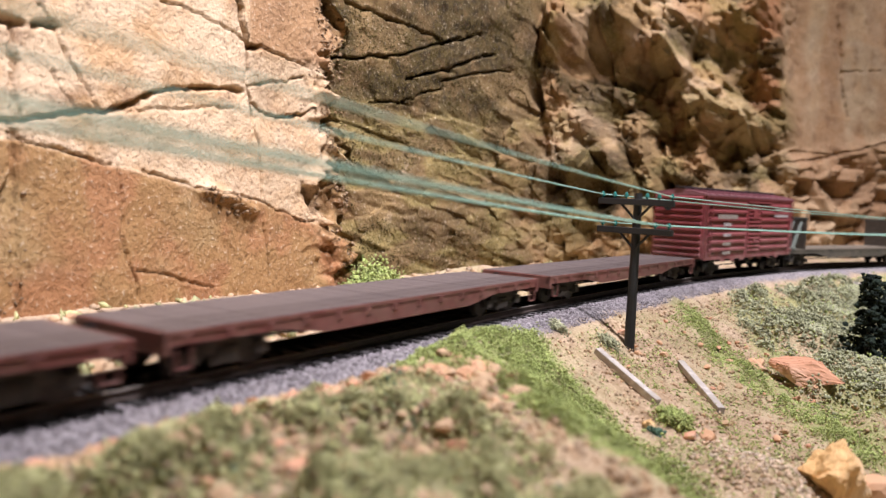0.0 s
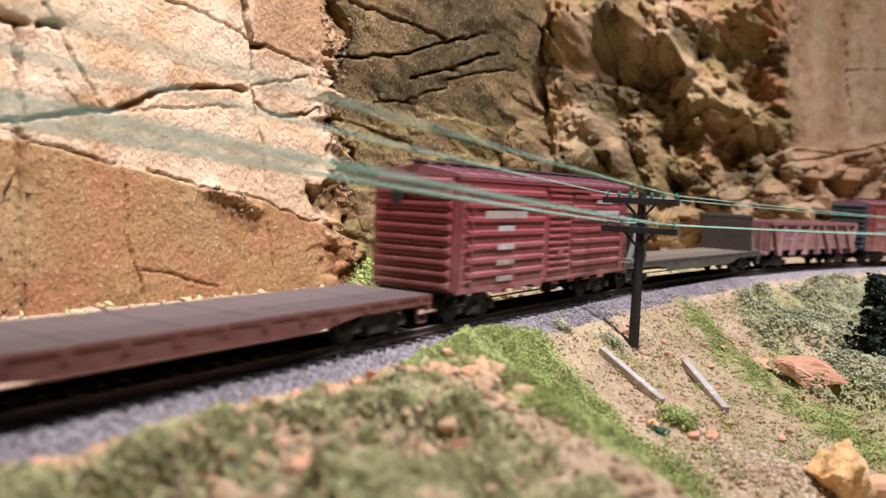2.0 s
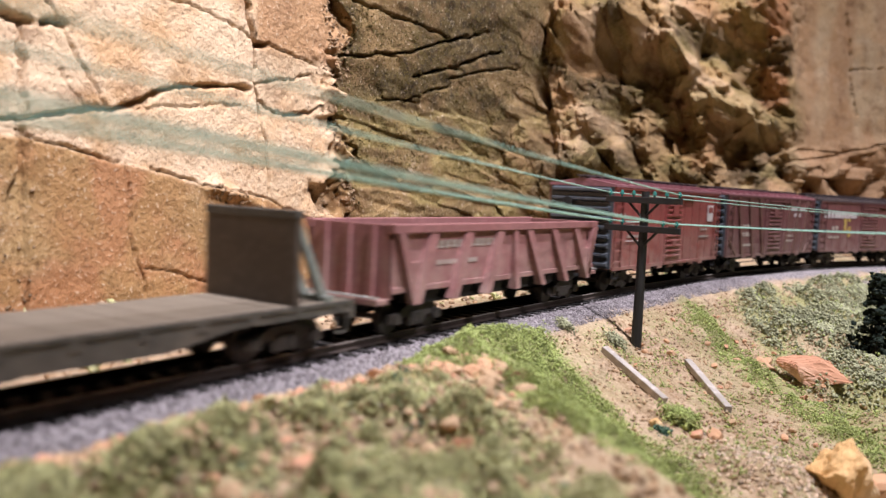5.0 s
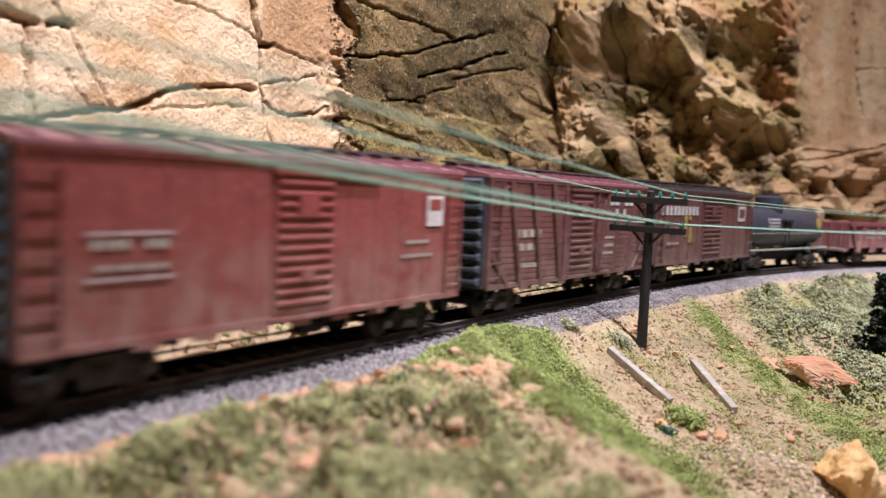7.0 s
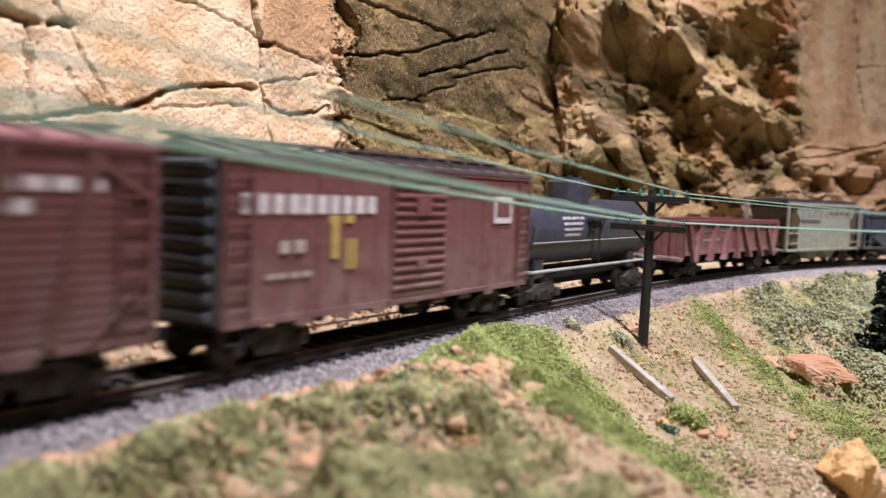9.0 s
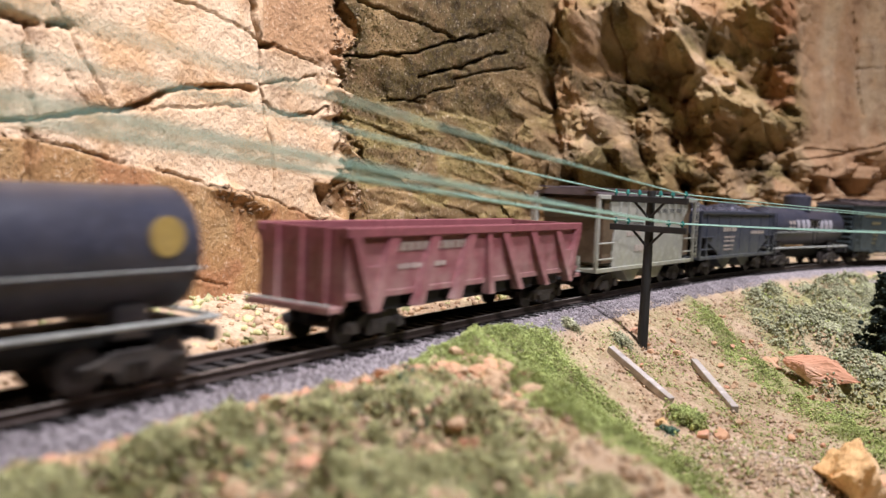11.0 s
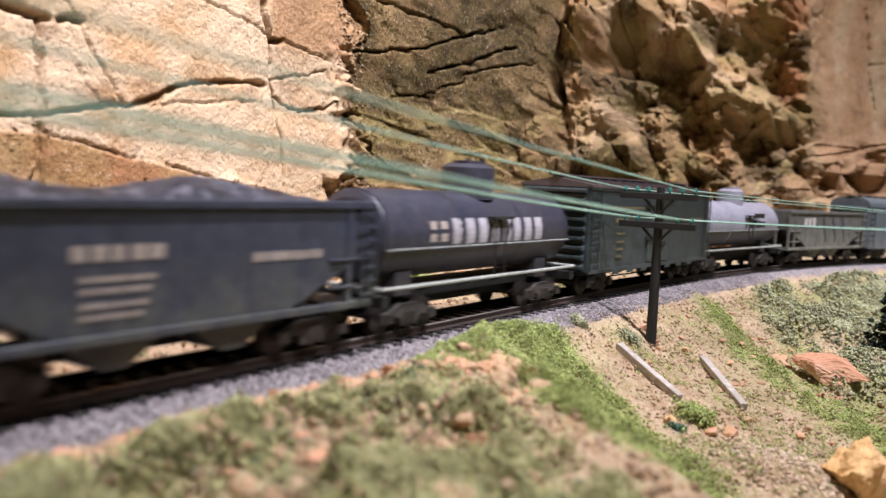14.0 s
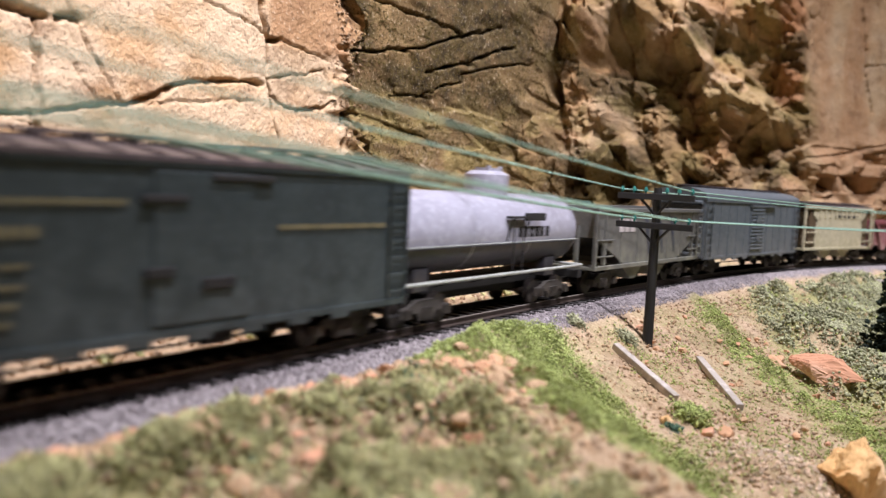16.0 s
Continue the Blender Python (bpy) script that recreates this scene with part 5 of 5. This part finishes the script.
# ---- scatter: foam tufts, grit and stones ----
def ball_shape(level):
    bm = B()
    bmesh.ops.create_icosphere(bm, subdivisions=level, radius=1.0)
    bm.verts.ensure_lookup_table()
    v = np.array([p.co[:] for p in bm.verts])
    f = np.array([[q.index for q in p.verts] for p in bm.faces])
    bm.free()
    return v, f


BALL1, BALL2 = ball_shape(1), ball_shape(2)
# the finest foam crumbs: six corners each
CRUMB = (np.array([(1, 0, 0), (-1, 0, 0), (0, 1, 0), (0, -1, 0), (0, 0, 1), (0, 0, -1)], float),
         np.array([(a, b, c) if s > 0 else (b, a, c) for a, b, c, s in ((0, 2, 4, 1), (2, 1, 4, 1), (1, 3, 4, 1), (3, 0, 4, 1), (0, 2, 5, -1), (2, 1, 5, -1), (1, 3, 5, -1), (3, 0, 5, -1))]))


def clumps(name, places, sizes, material, label, category, shape=BALL1, ragged=0.85, flat=0.9, seed=1, parent=None):
    """Many small ragged lumps in one mesh: foam, grit or gravel, too many to count."""
    rng = np.random.RandomState(seed)
    v, f = shape
    k, n = len(places), len(v)
    r = (1 + ragged * rng.uniform(-1, 1, (k, n))) * sizes[:, None]
    turn = rng.uniform(0, 2 * np.pi, k)
    pts = v[None] * r[..., None] * np.stack([rng.uniform(0.75, 1.25, k), rng.uniform(0.75, 1.25, k), np.full(k, flat)], 1)[:, None, :]
    c, s = np.cos(turn)[:, None], np.sin(turn)[:, None]
    pts = np.stack([pts[..., 0] * c - pts[..., 1] * s, pts[..., 0] * s + pts[..., 1] * c, pts[..., 2]], -1) + places[:, None, :]
    tri = (f[None] + (np.arange(k) * n)[:, None, None]).reshape(-1, 3).astype(np.int32)
    me = bpy.data.meshes.new(name)
    me.vertices.add(k * n)
    me.vertices.foreach_set("co", (pts * MM).astype(np.float32).ravel())
    me.loops.add(tri.size)
    me.loops.foreach_set("vertex_index", tri.ravel())
    me.polygons.add(len(tri))
    me.polygons.foreach_set("loop_start", np.arange(0, tri.size, 3, dtype=np.int32))
    me.update(calc_edges=True)
    me.materials.append(material)
    ob = new(name, me)
    if parent:
        ob.parent = parent
    return tagged(ob, label, category, kind="stuff")


def sown(count, x0, x1, y0, y1, accept, seed):
    """Random places on the plan that the mask lets through."""
    rng = np.random.RandomState(seed)
    x, y = rng.uniform(x0, x1, count), rng.uniform(y0, y1, count)
    keep = rng.uniform(0, 1, count) < accept(x, y)
    return x[keep], y[keep]


def edge_of(x, y):
    return (x + 5) * 0.9 + (y - 235) * 0.44


def ridge_mask(x, y):
    s, n = across(x, y)
    e = edge_of(x, y)
    left = -4 - 9 * (1 - smooth(34, 50, n)) + 8 * (rough(x, y, 10, 2, 14) - 0.5)
    bare = smooth(0.30, 0.48, rough(x, y, 15, 2, 16)) * 0.9 + 0.1
    return smooth(left, left + 5, e) * (1 - smooth(58, 72, e + 12 * (rough(x, y, 16, 2, 15) - 0.5))) * smooth(21, 25, n) * (1 - smooth(90, 108, n)) * np.where(n < 42, 1.0, 0.25 + 0.75 * bare)


def fore_mask(x, y):
    s, n = across(x, y)
    e = edge_of(x, y)
    strip = 1 - smooth(52, 66, n) * smooth(-19, -12, e + 6 * (rough(x, y, 10, 2, 32) - 0.5))
    return (1 - smooth(-6, 6, e)) * smooth(31, 40, n) * strip * (0.06 + 0.94 * smooth(2, 9, before_row(x, y))) * (0.10 + 0.90 * smooth(0.38, 0.54, rough(x, y, 11, 3, 61)))


def far_mask(x, y):
    s, n = across(x, y)
    return smooth(-12, 12, s + 1.8 * (n - 24) - 372 + 16 * (rough(x, y, 20, 2, 42) - 0.5)) * smooth(27, 35, n) * (0.04 + 0.96 * smooth(0.38, 0.54, rough(x, y, 24, 3, 63))) * (1 - np.exp(-(((x - 159) / 20) ** 2 + ((y - 340) / 20) ** 2)))


def slope_mask(x, y):
    """Low green drifts on the bare slope."""
    s, n = across(x, y)
    e = edge_of(x, y)
    tufts = smooth(0.52, 0.62, rough(x, y, 20, 3, 44))
    return smooth(62, 76, e) * smooth(28, 36, n) * np.clip(0.14 * tufts + 1.2 * drift(x, y) * smooth(0.25, 0.45, rough(x, y, 9, 2, 45)), 0, 1)


def behind_mask(x, y):
    s, n = across(x, y)
    return smooth(-30, -38, n) * (1 - smooth(-84, -92, n)) * smooth(0.48, 0.6, rough(x, y, 20, 3, 47))


def lay(name, got, lo, hi, lift, material, label, category, seed, mound=7, **more):
    x, y = got
    rng = np.random.RandomState(seed + 50)
    size = lo + (hi - lo) * rng.uniform(0, 1, len(x)) ** 1.8
    z = ground_z(x, y) + rng.uniform(-0.2, 1, len(x)) * lift * (0.25 + 1.5 * smooth(0.35, 0.7, rough(x, y, mound, 2, seed))) + size * 0.25
    return clumps(name, np.stack([x, y, z], 1), size, material, label, category, seed=seed, **more)


def make_scatter():
    fine = dict(shape=CRUMB, ragged=0.7)
    lay("grass", sown(195000, -25, 100, 140, 330, ridge_mask, 2), 0.18, 0.50, 2.2, M_GRASS, "bright green ground foam along the bank", "grass", 2, mound=9, **fine)
    lay("low_shrubs", sown(190000, -120, 60, 90, 235, fore_mask, 3), 0.2, 0.6, 1.8, M_SAGE, "sage green foam shrubs near the track", "shrub", 3, mound=9, **fine)
    lay("low_shrubs", sown(9000, -150, 60, 70, 235, lambda x, y: fore_mask(x, y) * smooth(0.56, 0.66, rough(x, y, 12, 2, 33)) * 3, 4), 0.3, 0.7, 2.2, M_OLIVE, "darker olive foam tufts among the sage", "shrub", 4, mound=9, **fine)
    lay("low_shrubs", sown(3000, -60, 60, 120, 225, lambda x, y: fore_mask(x, y) * smooth(0.60, 0.70, rough(x, y, 10, 2, 34)), 5), 0.3, 0.8, 2.0, M_TEAL, "teal green foam specks among the shrubs", "shrub", 5, **fine)
    lay("bushes", sown(120000, 130, 400, 300, 600, far_mask, 6), 0.5, 1.1, 2.6, M_OLIVE, "grey olive bushes on the far bank", "bush", 6, mound=14, **fine)
    lay("bushes", sown(14000, 120, 480, 300, 660, far_mask, 7), 0.4, 0.9, 2.6, M_GRASS, "lighter green bushes on the far bank", "bush", 7, **fine)
    lay("grass", sown(190000, 60, 230, 190, 450, slope_mask, 8), 0.2, 0.55, 1.6, M_GRASS, "green foam drifts on the sandy slope", "grass", 8, **fine)
    lay("grass", sown(5000, -160, 330, 170, 620, behind_mask, 9), 0.8, 2.0, 1.5, M_SAGE, "sage foam weeds at the cliff's foot", "grass", 9)
    # the weeds at the foot of the mossy crag
    rng = np.random.RandomState(12)
    x, y = along(rng.normal(176, 8, 2600), rng.normal(-82, 5, 2600))
    z = ground_z(x, y) + np.abs(rng.normal(0, 5, 2600)) * np.exp(-((across(x, y)[0] - 176) / 14) ** 2)
    clumps("bush", np.stack([x, y, z], 1), rng.uniform(0.35, 0.9, 2600), M_GRASS, "bright green foam bush at the cliff's foot", "bush", seed=13, **fine)
    lay("weeds", sown(40000, 30, 260, 190, 480, lambda x, y: 0.8 * smooth(62, 76, edge_of(x, y)) * smooth(27, 31, across(x, y)[1]) * smooth(0.40, 0.62, rough(x, y, 17, 3, 49)), 10), 0.16, 0.42, 0.4, M_SAGE, "sage foam dust on the sandy slope", "weeds", 10, **fine)
    # turf on the mossy crag, crust on the slab's broken end and ledges
    rng = np.random.RandomState(30)
    for name, count, s0, s1, z0, z1, lo, hi, m, lab, cat, where in (
            ("turf", 52000, 158, 335, -4, 185, 0.16, 0.5, M_MOSS, "ochre and olive turf on the rock face", "turf", lambda s, z: smooth(0.38, 0.56, rough(s * 0.6, z, 17, 4, 83)) * (1 - smooth(315, 335, s))),
            ("turf", 26000, 335, 640, 10, 230, 0.25, 0.7, M_MOSS, "olive turf patches on the crag", "turf", lambda s, z: smooth(0.56, 0.66, rough(s * 0.5, z, 30, 4, 84))),
            ("rock_crust", 5200, 136, 176, -4, 130, 0.2, 0.9, M_CRUST, "crumbly brown crust along the slab's edge", "rock crust", lambda s, z: np.exp(-((s - 153 - 16 * (rough(s, z, 24, 4, 5) - 0.5)) / 8) ** 2) * smooth(0.45, 0.62, rough(s, z, 8, 3, 6))),
            ("rock_crust", 260, 78, 104, 27, 42, 0.35, 1.3, M_CRUST, "crumbled brown ledge on the slab", "rock crust", lambda s, z: np.exp(-((z - 39 + 0.25 * (s - 82)) / 3) ** 2) * 0.8),
            ("rock_crust", 90, -2, 10, 0, 60, 0.2, 0.8, M_CRUST, "crumbled grey crust on the slab", "rock crust", lambda s, z: 0.6 + 0 * s)):
        s, z = rng.uniform(s0, s1, count), rng.uniform(z0, z1, count)
        keep = rng.uniform(0, 1, count) < where(s, z)
        s, z = s[keep], z[keep]
        x, y, _ = cliff_place(s, z)
        size = lo + (hi - lo) * rng.uniform(0, 1, len(s)) ** 2.2
        clumps(name, np.stack([x, y, z], 1), size, m, lab, cat, seed=count, **(fine if name == "turf" else {}))
    # grit on the slopes
    lay("grit", sown(24000, 10, 300, 150, 520, lambda x, y: smooth(40, 55, edge_of(x, y)) * smooth(26, 30, across(x, y)[1]), 14), 0.22, 0.95, 0.2, M_GRIT, "tan and rust grit on the slope", "gravel", 14, shape=CRUMB, ragged=0.3)
    lay("grit", sown(16000, -150, 60, 80, 240, lambda x, y: (1 - smooth(-6, 6, edge_of(x, y))) * smooth(26, 30, across(x, y)[1]) * 0.8, 15), 0.3, 1.3, 0.2, M_GRIT, "tan grit among the shrubs", "gravel", 15, ragged=0.25)
    lay("grit", sown(7000, -160, 300, 170, 560, lambda x, y: smooth(-28, -33, across(x, y)[1]) * (1 - smooth(-88, -95, across(x, y)[1])), 16), 0.4, 1.9, 0.3, M_GRIT, "pale rubble at the cliff's foot", "gravel", 16, ragged=0.25)
    lay("grit", sown(9000, 60, 150, 170, 260, lambda x, y: np.exp(-(((x - 99) / 19) ** 2 + ((y - 224) / 24) ** 2)), 17), 0.2, 0.8, 0.3, M_PALEGRIT, "pale crumbled grit on the knoll by the boulder", "gravel", 17, ragged=0.3)
    # ballast stones on the shoulder
    rng = np.random.RandomState(20)
    s = rng.uniform(-110, 420, 15000)
    n = np.where(rng.uniform(0, 1, 15000) < 0.86, rng.uniform(9.6, 26, 15000), -rng.uniform(9.6, 25, 15000))
    x, y = along(s, n)
    z = ground_z(x, y) + rng.uniform(-0.1, 0.25, 15000)
    clumps("ballast", np.stack([x, y, z], 1), rng.uniform(0.28, 0.62, 15000), M_BALLAST, "fine grey ballast along the rails", "ballast", shape=CRUMB, ragged=0.3, seed=21)


make_scatter()


def stone_mesh(name, seed, material, shape=BALL2, stretch=(1.3, 1.0, 0.75), cuts=11, bumpy=0.10):
    """One broken stone of unit size: a ball cut by random planes."""
    rng = np.random.RandomState(seed)
    v, f = shape
    p = v * np.array(stretch)
    for _ in range(cuts):
        d = rng.normal(0, 1, 3)
        d /= np.linalg.norm(d)
        reach = rng.uniform(0.55, 0.85) * np.abs(np.array(stretch) * d).max()
        over = np.maximum(p @ d - reach, 0)
        p = p - over[:, None] * d
    p = p * (1 + bumpy * np.array([noise.noise(Vector(q) * 3.0 + Vector((seed, 0, 0))) for q in p]))[:, None] + rng.normal(0, 0.010, p.shape)
    me = bpy.data.meshes.new(name)
    me.from_pydata([tuple(q) for q in p * MM], [], [tuple(int(a) for a in q) for q in f])
    me.materials.append(material)
    return me


STONES = [stone_mesh("rock", 40 + i, M_STONE if i % 3 else M_REDROCK) for i in range(8)]
PALE = [stone_mesh("rock", 60 + i, M_GRIT) for i in range(4)]


def stone(me, x, y, size, label, group="", sink=0.25, tilt=12, turn=None, scale=(1, 1, 1), z=None):
    ob = new("rock", me)
    zz = (gz(x, y) if z is None else z) + size * scale[2] * (0.7 - sink)
    m = pose(x * MM, y * MM, zz * MM, random.uniform(-tilt, tilt), random.uniform(-tilt, tilt), random.uniform(0, 360) if turn is None else turn)
    ob.matrix_basis = m @ Matrix.Diagonal((size * scale[0], size * scale[1], size * scale[2], 1))
    return tagged(ob, label, "rock", group)


def make_stones():
    rng = random.Random(7)
    # the row of broken stones along the foreground shoulder
    for i in range(210):
        f = rng.uniform(0, 6)
        x, y = np.interp(f, range(7), ROW_X) + rng.gauss(0, 3.0), np.interp(f, range(7), ROW_Y) + rng.gauss(0, 3.4)
        if across(x, y)[1][0] < 22:
            continue
        size = rng.uniform(0.8, 1.9) if rng.random() < 0.8 else rng.uniform(1.9, 3.1)
        stone(rng.choice(STONES + PALE), x, y, size, "small orange-pink broken stone beside the ballast", "stones along the shoulder", tilt=25)
    for i in range(70):
        s, n = rng.uniform(-60, 60), rng.uniform(36, 75)
        x, y = along(s, n)
        if edge_of(x, y) < 8:
            stone(rng.choice(PALE + STONES[:2]), x, y, rng.uniform(1.2, 3.0), "pale tan stone among the sage shrubs", "stones among the shrubs")
    for i in range(46):
        s, n = rng.uniform(150, 300), rng.uniform(34, 120)
        x, y = along(s, n)
        if edge_of(x, y) > 52:
            stone(rng.choice(STONES + PALE), x, y, rng.uniform(0.8, 2.2), "small rust stone on the sandy slope", "stones on the slope")
    for i in range(60):
        x, y = along(rng.uniform(-90, 260), -rng.uniform(36, 84))
        stone(rng.choice(PALE + STONES[:2]), x, y, rng.uniform(1.2, 3.2), "pale rubble stone at the cliff's foot", "rubble behind the track")
    big = stone_mesh("rock", 82, M_REDROCK, ball_shape(5), cuts=16, bumpy=0.10)
    stone(big, 159, 340, 12.6, "large pinkish red rock half sunk in the slope", sink=0.5, tilt=0, turn=-63, scale=(1.75, 0.85, 0.9))
    stone(STONES[2], 147, 358, 4.6, "rust rock beside the large red rock", turn=20)
    stone(STONES[4], 151, 366, 3.6, "rust rock beside the large red rock", turn=60)
    ochre = stone_mesh("rock", 91, M_OCHRE, ball_shape(5), (1.1, 0.95, 1.05), 12, 0.20)
    stone(ochre, 118, 223, 12.0, "large ochre yellow boulder on the slope", sink=0.3, tilt=8, turn=60, scale=(0.95, 0.9, 1.15))
    stone(STONES[5], 131, 228, 7.0, "rust rock beside the ochre boulder", turn=10)
    stone(ochre, 71.5, 254, 2.6, "small orange stone at the slope's foot", turn=40)
    stone(STONES[1], 92, 256, 3.4, "rust stone at the slope's foot", turn=80)
    stone(STONES[6], 84, 252, 2.8, "rust stone at the slope's foot", turn=15)
    rng2 = np.random.RandomState(5)
    for cx, cy, n, r, m, lab in ((73, 251, 160, 2.4, M_TEAL, "teal foam tuft on the slope"), (82, 262, 1300, 6.0, M_GRASS, "green foam bush below the timbers"), (72, 318, 520, 4.0, M_OLIVE, "olive foam tuft beside the pole"), (50, 309, 360, 3.5, M_OLIVE, "olive foam tuft by the ballast")):
        x, y = rng2.normal(cx, r * 0.5, n), rng2.normal(cy, r * 0.5, n)
        z = ground_z(x, y) + rng2.uniform(0, r * 0.8, n)
        clumps("shrub", np.stack([x, y, z], 1), rng2.uniform(0.25, 0.6, n), m, lab, "shrub", seed=int(cx), shape=CRUMB, ragged=0.7)


make_stones()


def timber(x0, y0, x1, y1, w, label):
    z0, z1 = gz(x0, y0) + w * 0.45, gz(x1, y1) + w * 0.45
    a, b = Vector((x0, y0, z0)), Vector((x1, y1, z1))
    length = (b - a).length
    ob = link("timber", box(B(), -length / 2, length / 2, -w / 2, w / 2, -w / 2, w / 2, 0.18), M_PLANK)
    ob.matrix_basis = Matrix.Translation((a + b) / 2 * MM) @ (b - a).to_track_quat("X", "Z").to_matrix().to_4x4()
    tagged(ob, label, "timber", "timbers on the slope")


def conifer(x, y, height, spread, seed):
    """A dark foam conifer: trunk, limbs and many small clumps."""
    ob = tagged(new("conifer_tree"), "very dark green bushy model conifer", "tree")
    rng = np.random.RandomState(seed)
    part("trunk", tube(B(), (0, 0, -3), (0, 0, height * 0.9), 1.3, 8, 0.4), M_TIE, ob)
    pts, sizes = [], []
    for i in range(26):
        z = height * (0.10 + 0.85 * i / 26)
        reach = spread * (1 - 0.85 * i / 26) * rng.uniform(0.7, 1.15)
        a = i * 2.4 + rng.uniform(-0.4, 0.4)
        tip = Vector((math.cos(a) * reach, math.sin(a) * reach, z - reach * 0.1))
        part("limb", tube(B(), (0, 0, z), tip, 0.35, 5, 0.15), M_TIE, ob)
        for _ in range(26):
            f = rng.uniform(0.15, 1.05)
            pts.append((tip.x * f + rng.normal(0, 1.3), tip.y * f + rng.normal(0, 1.3), z + (tip.z - z) * f + rng.normal(0, 1.0)))
            sizes.append(rng.uniform(0.6, 1.5))
    crown = clumps("crown", np.array(pts), np.array(sizes), M_DARKTREE, "", "", seed=seed, parent=ob)
    del crown["kind"]
    ob.matrix_basis = pose(x * MM, y * MM, gz(x, y) * MM)


def make_slope_things():
    timber(64, 303, 80.5, 276.6, 2.7, "grey weathered timber lying on the slope")
    timber(105.2, 333, 106.9, 288, 2.7, "grey weathered timber lying on the slope")
    for k in range(3):
        x, y = along(541 + 5 * k, 31 + 7 * k)
        x1, y1 = along(558 + 5 * k, 54 + 7 * k)
        timber(x, y, x1, y1, 2.2, "grey weathered timber on the far bank")
    conifer(222, 405, 52, 15, 3)
    conifer(240, 420, 46, 15, 4)


make_slope_things()


# ---- motion ----
def travelled(t):
    q = t - 7
    return 138.05876 * q + 0.19126 * q * q / 2 - 0.62286 * q ** 3 / 20 + 0.03774 * q ** 4 / 100


def place_car(centre, length, t):
    s = centre - travelled(t)
    ax, ay = along(s - 0.36 * length)
    bx, by = along(s + 0.36 * length)
    return pose((ax + bx) / 2 * MM, (ay + by) / 2 * MM, 0, 0, 0, math.degrees(math.atan2(by - ay, bx - ax)))


def motions():
    times = [round(0.4 * i, 2) for i in range(41)]
    for car, centre, length in TRAIN:
        walk(car, [(t, place_car(centre, length, t)) for t in times])


motions()
